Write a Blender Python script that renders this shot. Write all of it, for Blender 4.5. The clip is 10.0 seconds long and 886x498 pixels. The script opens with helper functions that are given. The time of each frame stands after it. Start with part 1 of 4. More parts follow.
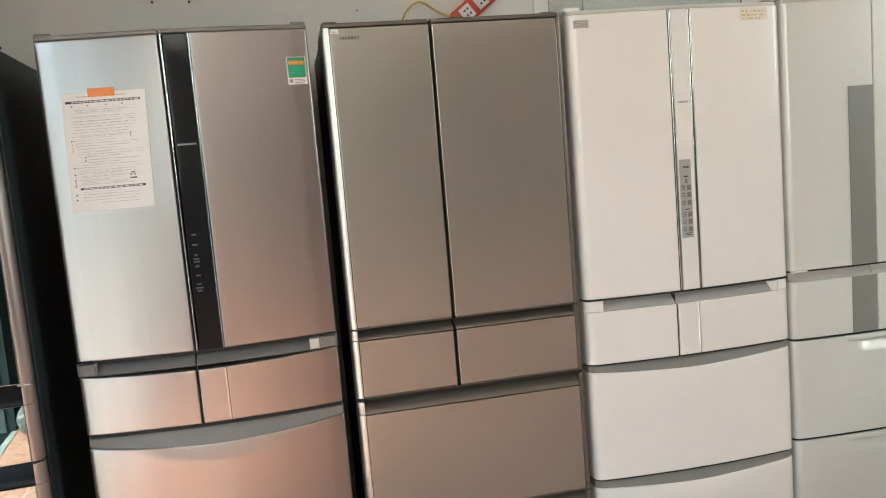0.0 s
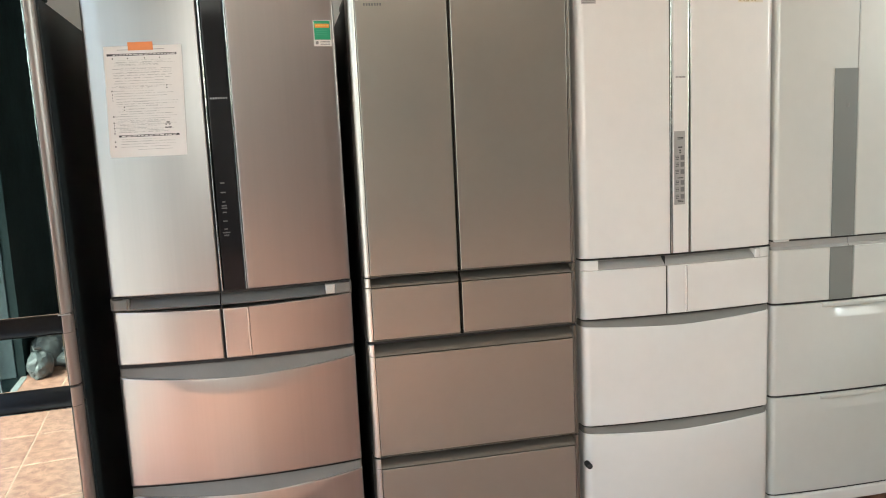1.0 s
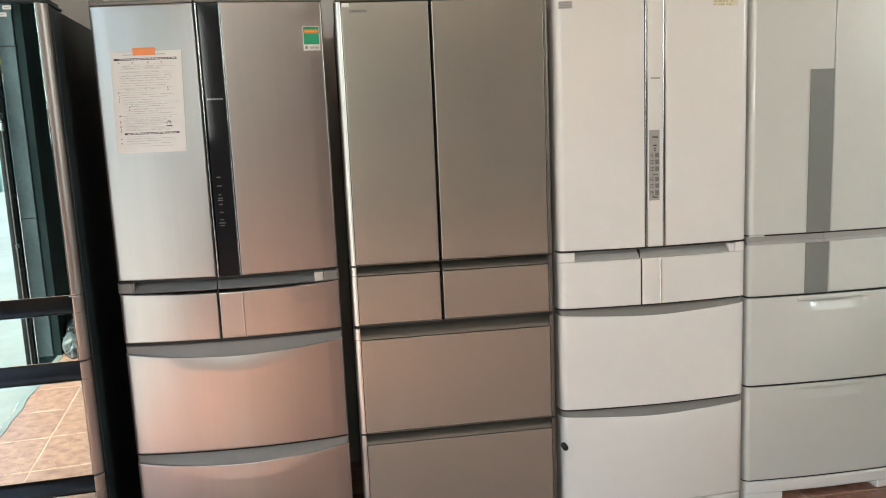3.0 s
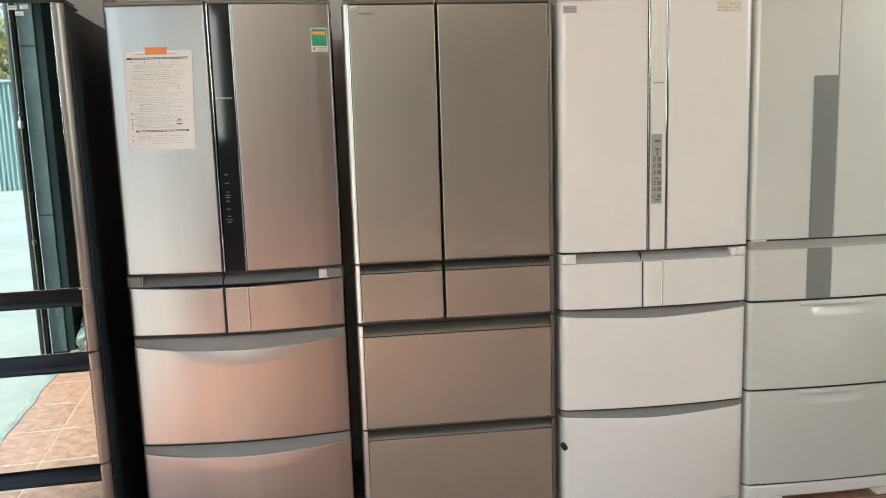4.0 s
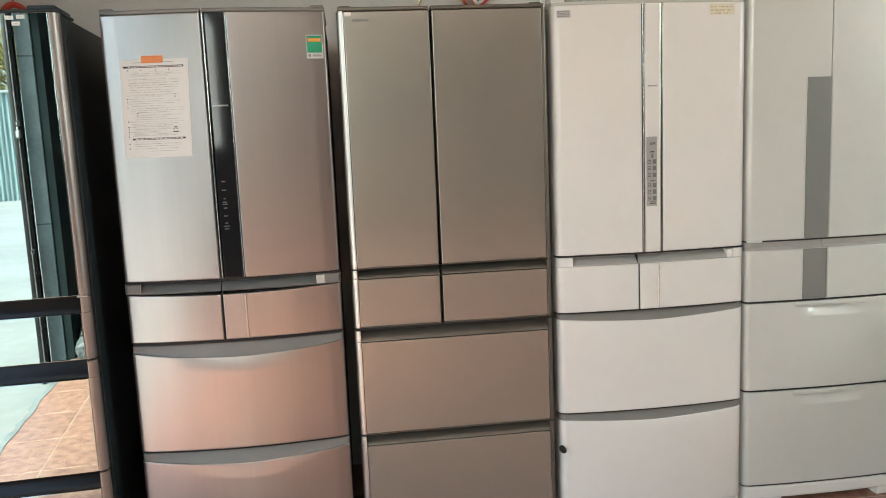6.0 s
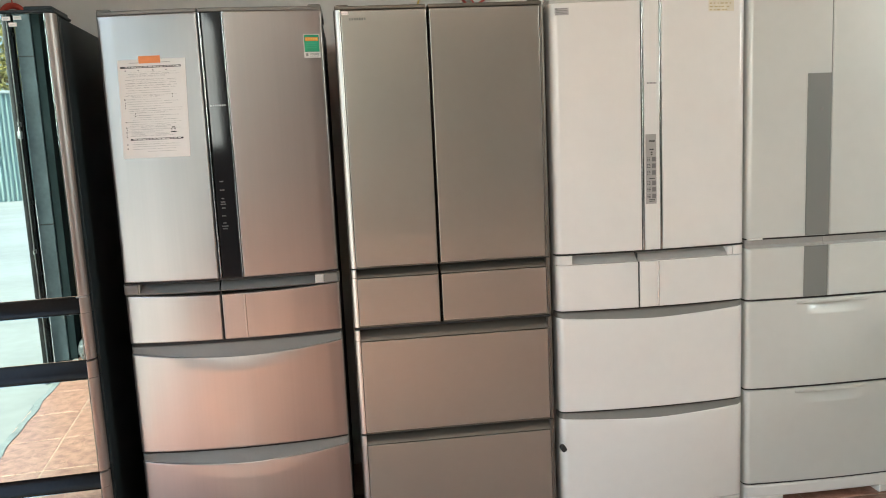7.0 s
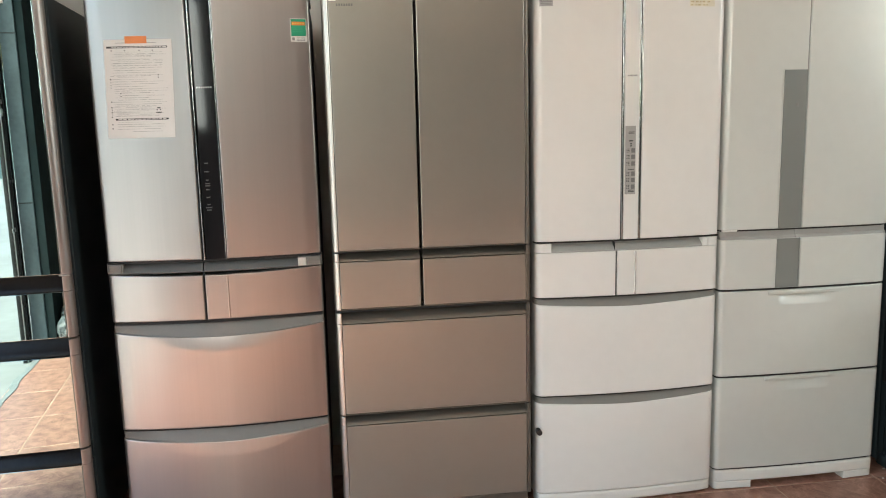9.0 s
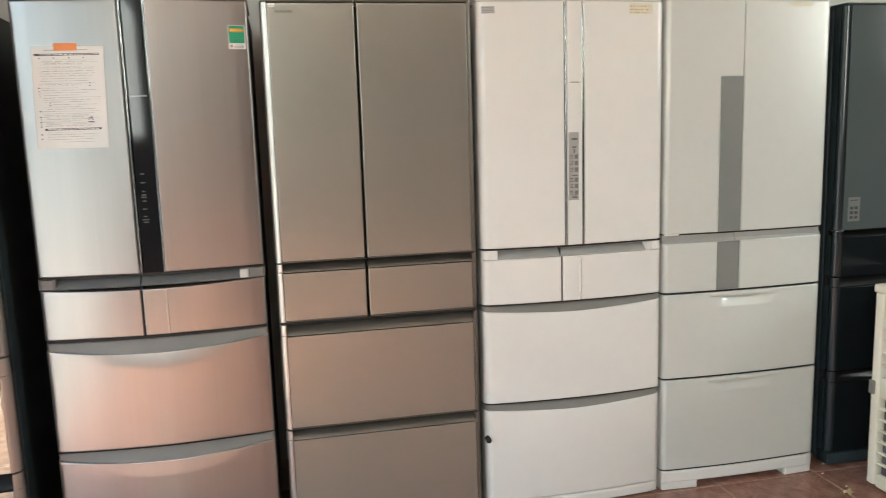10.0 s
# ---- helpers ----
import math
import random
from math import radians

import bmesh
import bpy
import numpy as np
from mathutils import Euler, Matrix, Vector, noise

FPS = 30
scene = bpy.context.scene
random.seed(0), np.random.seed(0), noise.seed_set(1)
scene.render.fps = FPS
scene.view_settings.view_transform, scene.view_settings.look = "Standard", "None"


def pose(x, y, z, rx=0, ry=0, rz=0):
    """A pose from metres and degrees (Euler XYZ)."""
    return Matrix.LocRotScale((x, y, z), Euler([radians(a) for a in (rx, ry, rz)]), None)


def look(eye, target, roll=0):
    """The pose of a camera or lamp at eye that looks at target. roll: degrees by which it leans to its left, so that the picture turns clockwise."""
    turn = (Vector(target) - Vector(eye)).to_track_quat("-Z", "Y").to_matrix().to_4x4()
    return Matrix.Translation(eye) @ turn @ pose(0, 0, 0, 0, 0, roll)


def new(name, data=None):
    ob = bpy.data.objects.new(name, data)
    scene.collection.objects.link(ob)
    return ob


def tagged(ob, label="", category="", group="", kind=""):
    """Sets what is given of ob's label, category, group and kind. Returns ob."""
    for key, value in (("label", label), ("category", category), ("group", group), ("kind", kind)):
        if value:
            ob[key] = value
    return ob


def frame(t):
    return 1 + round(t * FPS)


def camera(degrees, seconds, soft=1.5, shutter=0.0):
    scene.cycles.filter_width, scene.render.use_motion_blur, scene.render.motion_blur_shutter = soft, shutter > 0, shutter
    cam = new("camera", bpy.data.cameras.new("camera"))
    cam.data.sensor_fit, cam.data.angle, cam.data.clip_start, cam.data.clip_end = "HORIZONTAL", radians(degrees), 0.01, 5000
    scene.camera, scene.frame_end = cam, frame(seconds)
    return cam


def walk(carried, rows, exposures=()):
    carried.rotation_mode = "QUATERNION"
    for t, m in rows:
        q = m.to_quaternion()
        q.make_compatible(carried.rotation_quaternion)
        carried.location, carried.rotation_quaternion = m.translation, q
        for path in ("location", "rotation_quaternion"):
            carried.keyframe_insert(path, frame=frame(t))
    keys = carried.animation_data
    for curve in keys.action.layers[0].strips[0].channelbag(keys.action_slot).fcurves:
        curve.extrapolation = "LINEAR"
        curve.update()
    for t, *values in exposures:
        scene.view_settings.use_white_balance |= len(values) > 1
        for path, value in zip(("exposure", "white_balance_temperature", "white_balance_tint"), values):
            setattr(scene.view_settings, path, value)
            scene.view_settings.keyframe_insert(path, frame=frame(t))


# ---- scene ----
cam = camera(59.5, 10.0, soft=1.0, shutter=0.2)
PATH = [
    (0, (0.602, -2.168, 1.429), (0.969, -0.214, 1.21), -4.8),
    (0.5, (0.541, -2.256, 1.409), (0.921, -0.309, 1.151), -3.4),
    (1, (0.52, -2.329, 1.394), (0.9, -0.386, 1.111), -2.7),
    (1.5, (0.516, -2.372, 1.4), (0.875, -0.426, 1.106), -2.4),
    (2, (0.582, -2.414, 1.407), (0.892, -0.46, 1.112), -2.6),
    (2.5, (0.677, -2.474, 1.413), (0.946, -0.516, 1.106), -2.6),
    (2.7, (0.682, -2.491, 1.413), (0.958, -0.534, 1.107), -2.58),
    (3.8, (0.716, -2.553, 1.403), (0.95, -0.589, 1.107), -1.92),
    (4, (0.722, -2.557, 1.4), (0.953, -0.592, 1.109), -1.8),
    (4.5, (0.718, -2.558, 1.401), (0.956, -0.592, 1.12), -1.5),
    (5, (0.719, -2.561, 1.405), (0.965, -0.597, 1.122), -1.6),
    (5.5, (0.722, -2.568, 1.394), (0.967, -0.603, 1.117), -2.1),
    (5.7, (0.725, -2.568, 1.395), (0.965, -0.602, 1.119), -2.19),
    (6.8, (0.742, -2.564, 1.398), (0.965, -0.596, 1.118), -2.78),
    (7, (0.748, -2.564, 1.398), (0.97, -0.597, 1.117), -2.7),
    (7.5, (0.752, -2.568, 1.406), (0.978, -0.602, 1.119), -2.4),
    (8, (0.749, -2.574, 1.411), (0.985, -0.61, 1.113), -1.9),
    (8.5, (0.748, -2.588, 1.406), (0.993, -0.626, 1.1), -1.6),
    (9, (0.741, -2.604, 1.398), (1.01, -0.647, 1.083), -1.4),
    (9.5, (0.741, -2.61, 1.403), (1.03, -0.657, 1.078), -1.5),
    (9.7, (0.744, -2.6, 1.403), (1.051, -0.65, 1.081), -1.64),
    (9.9, (0.741, -2.594, 1.402), (1.103, -0.652, 1.094), -2.02),
    (10, (0.753, -2.583, 1.402), (1.154, -0.647, 1.099), -1.8),
]
walk(cam, [(t, look(eye, target, roll)) for t, eye, target, roll in PATH], exposures=[(0, 2.82, 6460, -0.8), (1.2, 2.82, 6460, -0.8), (2.5, 2.74, 6460, -0.8), (9.4, 2.74, 6460, -0.8), (10, 2.86, 6460, -0.8)])

# ---- world and sun ----
world = bpy.data.worlds.new("sky")
scene.world = world
world.use_nodes = True
SUN_EL, SUN_ROT = radians(46), radians(-52)
_wn = world.node_tree.nodes
_sky = _wn.new("ShaderNodeTexSky")
_sky.sky_type = "NISHITA"
_sky.sun_disc = False
_sky.sun_elevation, _sky.sun_rotation = SUN_EL, SUN_ROT
_sky.air_density, _sky.dust_density = 1.0, 6.0
world.node_tree.links.new(_sky.outputs[0], _wn["Background"].inputs[0])
_wn["Background"].inputs[1].default_value = 0.15
sun = new("sun", bpy.data.lights.new("sun", "SUN"))
sun.data.energy, sun.data.angle, sun.data.color = 0.85, radians(12), (1.0, 0.97, 0.93)
to_sun = Vector((math.sin(SUN_ROT) * math.cos(SUN_EL), math.cos(SUN_ROT) * math.cos(SUN_EL), math.sin(SUN_EL)))
sun.matrix_world = look(to_sun * 30, (0, 0, 0))
# fill lamp in a high window added to the unseen far side wall
day = new("added_daylight", bpy.data.lights.new("added_daylight", "AREA"))
day.data.shape, day.data.size, day.data.size_y, day.data.energy = "RECTANGLE", 1.3, 1.2, 8
day.data.color = (1.0, 0.965, 0.91)
day.matrix_world = look((5.62, -2.2, 2.42), (4.0, -2.2, 2.42))
# fill lamp in a wide street-side window, added out of view
side = new("added_daylight", bpy.data.lights.new("added_daylight", "AREA"))
side.data.shape, side.data.size, side.data.size_y, side.data.energy = "RECTANGLE", 3.3, 1.6, 38
side.data.color = (1.0, 0.985, 0.96)
side.matrix_world = look((-0.96, -6.9, 2.25), (0.0, -6.9, 2.25))


# ---- materials ----
def mat(name, color, rough=0.5, metal=0.0, var=0.0, scale=8.0, stretch=(1, 1, 1), bump=0.0, bscale=60.0, rvar=0.0, coat=0.0,
        aniso=0.0, spec=0.5, color2=None, rand=0.0):
    """A principled material with mottling at two scales, relief and uneven gloss, in object-sized metres."""
    m = bpy.data.materials.new(name)
    m.use_nodes = True
    nt = m.node_tree
    N, L = nt.nodes, nt.links
    b = N["Principled BSDF"]
    b.inputs["Base Color"].default_value = (*color, 1)
    b.inputs["Roughness"].default_value = rough
    b.inputs["Metallic"].default_value = metal
    b.inputs["Coat Weight"].default_value = coat
    b.inputs["Coat Roughness"].default_value = 0.04
    b.inputs["Specular IOR Level"].default_value = spec
    if aniso:
        b.inputs["Anisotropic"].default_value = aniso
        b.inputs["Anisotropic Rotation"].default_value = 0.25
        tg = N.new("ShaderNodeTangent")
        tg.direction_type, tg.axis = "RADIAL", "Z"
        L.new(tg.outputs[0], b.inputs["Tangent"])
    co = N.new("ShaderNodeTexCoord")
    mp = N.new("ShaderNodeMapping")
    mp.inputs["Scale"].default_value = stretch
    L.new(co.outputs["Object"], mp.inputs["Vector"])
    if var or rvar:
        n1 = N.new("ShaderNodeTexNoise")
        n1.inputs["Scale"].default_value, n1.inputs["Detail"].default_value = scale, 5
        n2 = N.new("ShaderNodeTexNoise")
        n2.inputs["Scale"].default_value, n2.inputs["Detail"].default_value = scale * 9, 3
        L.new(mp.outputs[0], n1.inputs["Vector"])
        L.new(mp.outputs[0], n2.inputs["Vector"])
        ad = N.new("ShaderNodeMix")
        ad.inputs[0].default_value = 0.35
        L.new(n1.outputs[0], ad.inputs[2])
        L.new(n2.outputs[0], ad.inputs[3])
        if var:
            rp = N.new("ShaderNodeValToRGB")
            hi = color2 or tuple(min(1, c * (1 + var)) for c in color)
            lo = tuple(c * (1 - var) for c in color)
            rp.color_ramp.elements[0].position, rp.color_ramp.elements[0].color = 0.3, (*lo, 1)
            rp.color_ramp.elements[1].position, rp.color_ramp.elements[1].color = 0.7, (*hi, 1)
            L.new(ad.outputs[0], rp.inputs[0])
            last = rp.outputs[0]
            if rand:
                oi = N.new("ShaderNodeObjectInfo")
                hs = N.new("ShaderNodeHueSaturation")
                mr = N.new("ShaderNodeMapRange")
                mr.inputs["To Min"].default_value, mr.inputs["To Max"].default_value = 1 - rand, 1 + rand
                L.new(oi.outputs["Random"], mr.inputs[0])
                L.new(mr.outputs[0], hs.inputs["Value"])
                L.new(last, hs.inputs["Color"])
                last = hs.outputs[0]
            L.new(last, b.inputs["Base Color"])
        if rvar:
            mr = N.new("ShaderNodeMapRange")
            mr.inputs["To Min"].default_value, mr.inputs["To Max"].default_value = max(0.01, rough - rvar), rough + rvar
            L.new(ad.outputs[0], mr.inputs[0])
            L.new(mr.outputs[0], b.inputs["Roughness"])
    if bump:
        n3 = N.new("ShaderNodeTexNoise")
        n3.inputs["Scale"].default_value, n3.inputs["Detail"].default_value = bscale, 4
        L.new(mp.outputs[0], n3.inputs["Vector"])
        bp = N.new("ShaderNodeBump")
        bp.inputs["Strength"].default_value, bp.inputs["Distance"].default_value = bump, 0.002
        L.new(n3.outputs[0], bp.inputs["Height"])
        L.new(bp.outputs[0], b.inputs["Normal"])
    return m


STEEL = mat("brushed_steel", (0.47, 0.437, 0.415), 0.285, 0.88, 0.035, 3, (4, 4, 0.06), aniso=0.3)
STEEL_TRIM = mat("satin_steel_trim", (0.60, 0.55, 0.50), 0.30, 0.95, 0.05, 6, (1, 1, 0.2), 0.0, rvar=0.05)
BAND_STEEL = mat("satin_band_steel", (0.44, 0.41, 0.385), 0.40, 0.9, 0.06, 6, (1, 1, 0.2), rvar=0.05)
BRIGHT_TRIM = mat("bright_satin_trim", (0.86, 0.84, 0.80), 0.25, 0.6, 0.03, 10)
SATIN = mat("satin_metal", (0.47, 0.465, 0.45), 0.12, 1.0, 0.03, 10)
CHROME = mat("chrome", (0.40, 0.40, 0.39), 0.08, 1.0)
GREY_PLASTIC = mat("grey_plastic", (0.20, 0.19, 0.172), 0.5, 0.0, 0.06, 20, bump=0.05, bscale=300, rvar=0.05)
LIGHT_PLASTIC = mat("light_grey_plastic", (0.56, 0.55, 0.51), 0.42, 0.1, 0.05, 20, bump=0.05, bscale=300)
GLASS_BEIGE = mat("champagne_glass", (0.372, 0.345, 0.30), 0.26, 0.6, 0.03, 4, coat=0.9, rvar=0.03)
BRONZE = mat("bronze_trim", (0.17, 0.148, 0.122), 0.38, 0.6, 0.06, 10, (1, 1, 1), rvar=0.05)
GRIP_GREY = mat("mid_grey_plastic", (0.36, 0.355, 0.335), 0.4, 0.2, 0.05, 20, rvar=0.05)
GRIP_PALE = mat("pale_grip_plastic", (0.40, 0.39, 0.365), 0.35, 0.1, 0.04, 20, rvar=0.05)
DARK_GRIP = mat("dark_grip_plastic", (0.15, 0.148, 0.14), 0.35, 0.0, 0.1, 20, rvar=0.05)
BLACK_GLASS = mat("black_mirror_glass", (0.42, 0.52, 0.52), 0.012, 1.0)
SMOKE_GLASS = mat("smoked_black_glass", (0.014, 0.014, 0.015), 0.06, 0.0, coat=0.0, spec=0.25)
BLACK_GLOSS = mat("black_gloss_plastic", (0.012, 0.012, 0.012), 0.2, 0.0, spec=0.22, rvar=0.03, var=0.2)
BLACK_BODY = mat("black_body_paint", (0.026, 0.037, 0.041), 0.5, 0.0, 0.3, 6, rvar=0.08, spec=0.3, bump=0.06, bscale=400)
DARK_BODY = mat("dark_grey_body_paint", (0.06, 0.055, 0.05), 0.5, 0.2, 0.1, 6, rvar=0.08, bump=0.06, bscale=400)
# Dark rubber; also the painted shade in the gaps between fronts.
GASKET_AND_SHADE = mat("dark_rubber_and_gap_shade", (0.018, 0.017, 0.016), 0.7, 0.0, 0.2, 30)
WHITE_ENAMEL = mat("white_enamel", (0.76, 0.745, 0.71), 0.30, 0.0, 0.03, 3, rvar=0.05, bump=0.03, bscale=500, coat=0.5)
PEARL_ENAMEL = mat("pearl_white_enamel", (0.63, 0.64, 0.605), 0.33, 0.1, 0.03, 3, rvar=0.05, bump=0.03, bscale=500, coat=0.4)
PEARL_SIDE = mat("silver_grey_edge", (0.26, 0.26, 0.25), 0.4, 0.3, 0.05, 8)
SILVER_PANEL = mat("silver_control_panel", (0.24, 0.248, 0.236), 0.35, 0.2, 0.02, 4, (1, 1, 0.2), rvar=0.01)
PANEL_GREY = mat("grey_keypad", (0.38, 0.37, 0.35), 0.45, 0.2, 0.04, 30)
INK = mat("dark_ink", (0.035, 0.034, 0.034), 0.7, 0, 0.3, 40)
KEY_INK = mat("dark_grey_key_print", (0.10, 0.10, 0.098), 0.6, 0, 0.2, 60)
INK_GREY = mat("faded_grey_ink", (0.28, 0.27, 0.26), 0.8, 0, 0.2, 60)
TEXT_GREY = mat("pale_grey_ink", (0.42, 0.41, 0.39), 0.8, 0, 0.2, 60)
FAINT_INK = mat("faint_grey_ink", (0.58, 0.565, 0.53), 0.8, 0, 0.15, 60)
SILVER_INK = mat("silver_print", (0.32, 0.315, 0.31), 0.35, 0.6, 0.05, 40)
PAPER = mat("white_paper", (0.74, 0.72, 0.68), 0.85, 0, 0.03, 12, bump=0.15, bscale=30)
TAPE = mat("orange_tape", (0.75, 0.25, 0.08), 0.6, 0, 0.08, 40, bump=0.1, bscale=80)
GREEN = mat("green_label", (0.03, 0.33, 0.17), 0.4, 0, 0.12, 40)
ORANGE = mat("orange_print", (0.75, 0.28, 0.06), 0.5, 0, 0.06, 50)
YELLOW = mat("yellow_print", (0.80, 0.58, 0.12), 0.5, 0, 0.06, 50)
OLD_TAPE = mat("yellowed_clear_tape", (0.70, 0.65, 0.52), 0.45, 0, 0.08, 40)
RED = mat("red_plastic", (0.55, 0.06, 0.035), 0.4, 0, 0.08, 20)
WHITE_PLASTIC = mat("white_plastic", (0.75, 0.74, 0.71), 0.4, 0, 0.04, 20)
CREAM = mat("aged_cream_paint", (0.74, 0.68, 0.53), 0.45, 0, 0.06, 6, color2=(0.78, 0.75, 0.66), bump=0.06, bscale=200, rvar=0.06)
FIN = mat("dull_coil_fins", (0.11, 0.105, 0.11), 0.55, 0.4, 0.35, 14, bump=0.4, bscale=160)
WIRE = mat("yellow_cable", (0.62, 0.45, 0.12), 0.5, 0, 0.1, 30)
PLASTER = mat("white_wall_plaster", (0.72, 0.70, 0.66), 0.85, 0, 0.04, 2.2, bump=0.25, bscale=45)
# Dark grey for the unseen walls, chosen to dim reflections and bounced light.
DIMMING_WALL = mat("unseen_wall_dimming_grey", (0.058, 0.058, 0.056), 0.85, 0, 0.08, 2.0, bump=0.25, bscale=45)
CEIL = mat("ceiling_paint", (0.80, 0.79, 0.76), 0.9, 0, 0.04, 2, bump=0.2, bscale=50)
DARK_PAINT = mat("dark_green_grey_paint", (0.018, 0.026, 0.028), 0.9, 0, 0.3, 3, spec=0.0, bump=0.2, bscale=40)
BLUE_SHEET = mat("blue_grey_sheet_metal", (0.055, 0.075, 0.085), 0.4, 0.2, 0.35, 4, rvar=0.1, bump=0.2, bscale=20)
GATE = mat("black_gate_steel", (0.018, 0.018, 0.018), 0.4, 0.4, 0.3, 20, bump=0.2, bscale=120)
GALV = mat("galvanised_steel", (0.45, 0.46, 0.46), 0.4, 0.9, 0.15, 30)
CONCRETE = mat("pale_concrete", (0.25, 0.255, 0.25), 0.85, 0, 0.16, 0.7, bump=0.3, bscale=12)
FENCE = mat("blue_green_corrugated_sheet", (0.25, 0.33, 0.335), 0.5, 0.2, 0.15, 0.6, (1, 1, .2))
BARK = mat("bark", (0.14, 0.10, 0.07), 0.9, 0, 0.3, 6, bump=0.5, bscale=30)
LEAF = mat("yellowing_leaves", (0.13, 0.13, 0.03), 0.6, 0, 0.4, 3, color2=(0.30, 0.24, 0.05))
GROUT = mat("pale_grout", (0.48, 0.36, 0.28), 0.9, 0, 0.15, 12, bump=0.3, bscale=80)
MORTAR = mat("grey_mortar", (0.20, 0.22, 0.22), 0.95, 0, 0.2, 9, bump=0.8, bscale=30)
SCRAP = mat("straw_scrap", (0.5, 0.42, 0.24), 0.8, 0, 0.2, 40)


def tile_material():
    m = mat("terracotta_tile", (0.27, 0.104, 0.068), 0.36, 0, 0.4, 19, color2=(0.50, 0.285, 0.215), rvar=0.08, bump=0.05, bscale=40,
            coat=0.0, rand=0.10)
    nt = m.node_tree
    N, L = nt.nodes, nt.links
    b = N["Principled BSDF"]
    src = b.inputs["Base Color"].links[0].from_socket
    co = N.new("ShaderNodeTexCoord")
    oi = N.new("ShaderNodeObjectInfo")
    va = N.new("ShaderNodeVectorMath")
    va.operation = "MULTIPLY_ADD"
    va.inputs[1].default_value = (1, 1, 1)
    L.new(co.outputs["Object"], va.inputs[0])
    sc = N.new("ShaderNodeVectorMath")
    sc.operation = "SCALE"
    L.new(oi.outputs["Location"], sc.inputs[0])
    sc.inputs["Scale"].default_value = 1.37
    L.new(sc.outputs[0], va.inputs[2])
    for n in [n for n in N if n.type == "MAPPING"]:
        L.new(va.outputs[0], n.inputs["Vector"])
    nz = N.new("ShaderNodeTexNoise")
    nz.inputs["Scale"].default_value, nz.inputs["Detail"].default_value, nz.inputs["Distortion"].default_value = 6, 6, 1.6
    L.new(va.outputs[0], nz.inputs["Vector"])
    rp = N.new("ShaderNodeValToRGB")
    e = rp.color_ramp.elements
    e[0].position, e[0].color = 0.47, (0, 0, 0, 1)
    e[1].position, e[1].color = 0.50, (1, 1, 1, 1)
    k = e.new(0.53)
    k.color = (0, 0, 0, 1)
    L.new(nz.outputs[0], rp.inputs[0])
    mul = N.new("ShaderNodeMath")
    mul.operation = "MULTIPLY"
    mul.inputs[1].default_value = 0.38
    L.new(rp.outputs[0], mul.inputs[0])
    mx = N.new("ShaderNodeMix")
    mx.data_type = "RGBA"
    L.new(mul.outputs[0], mx.inputs["Factor"])
    L.new(src, mx.inputs[6])
    mx.inputs[7].default_value = (0.56, 0.33, 0.25, 1)
    L.new(mx.outputs[2], b.inputs["Base Color"])
    return m


TILE = tile_material()


def glass_material():
    m = bpy.data.materials.new("clear_plastic")
    m.use_nodes = True
    b = m.node_tree.nodes["Principled BSDF"]
    b.inputs["Base Color"].default_value = (0.9, 0.95, 0.95, 1)
    b.inputs["Roughness"].default_value = 0.08
    b.inputs["Transmission Weight"].default_value = 0.9
    b.inputs["IOR"].default_value = 1.45
    return m


CLEAR = glass_material()


# ---- building helpers ----
def thing(name, label, category, m=None, group="", kind=""):
    ob = new(name)
    ob.empty_display_size = 0.1
    if m:
        ob.matrix_world = m
    return tagged(ob, label, category, group, kind)


def mesh_from(name, verts, faces, smooth=True, angle=35):
    me = bpy.data.meshes.new(name)
    me.from_pydata(verts, [], faces)
    bm = bmesh.new()
    bm.from_mesh(me)
    bmesh.ops.recalc_face_normals(bm, faces=bm.faces)
    bm.to_mesh(me)
    bm.free()
    if smooth:
        me.polygons.foreach_set("use_smooth", [True] * len(me.polygons))
        me.set_sharp_from_angle(angle=radians(angle))
    return me


def part(name, me, material, parent, label="", at=None):
    """Links a mesh or bmesh as one object under a thing or a part."""
    if isinstance(me, bmesh.types.BMesh):
        bm, me = me, bpy.data.meshes.new(name)
        bmesh.ops.recalc_face_normals(bm, faces=bm.faces)
        bm.to_mesh(me)
        bm.free()
        me.polygons.foreach_set("use_smooth", [True] * len(me.polygons))
        me.set_sharp_from_angle(angle=radians(35))
    if not me.materials:
        me.materials.append(material)
    ob = new(name, me)
    ob.parent = parent
    if at is not None:
        ob.matrix_basis = at
    return tagged(ob, label)


def box(lo, hi, bevel=0.003, segs=2, bm=None):
    bm = bm or bmesh.new()
    c = [(a + b) / 2 for a, b in zip(lo, hi)]
    s = [b - a for a, b in zip(lo, hi)]
    r = bmesh.ops.create_cube(bm, size=1, matrix=Matrix.Translation(c) @ Matrix.Diagonal((*s, 1)))
    if bevel:
        es = {e for v in r["verts"] for e in v.link_edges}
        bmesh.ops.bevel(bm, geom=list(es), offset=min(bevel, min(s) * 0.45), segments=segs, profile=0.5, affect="EDGES")
    return bm


def rod(p, q, r, n=12, bm=None):
    bm = bm or bmesh.new()
    p, q = Vector(p), Vector(q)
    d = q - p
    m = Matrix.Translation((p + q) / 2) @ d.to_track_quat("Z", "Y").to_matrix().to_4x4()
    bmesh.ops.create_cone(bm, cap_ends=True, segments=n, radius1=r, radius2=r, depth=d.length, matrix=m)
    return bm


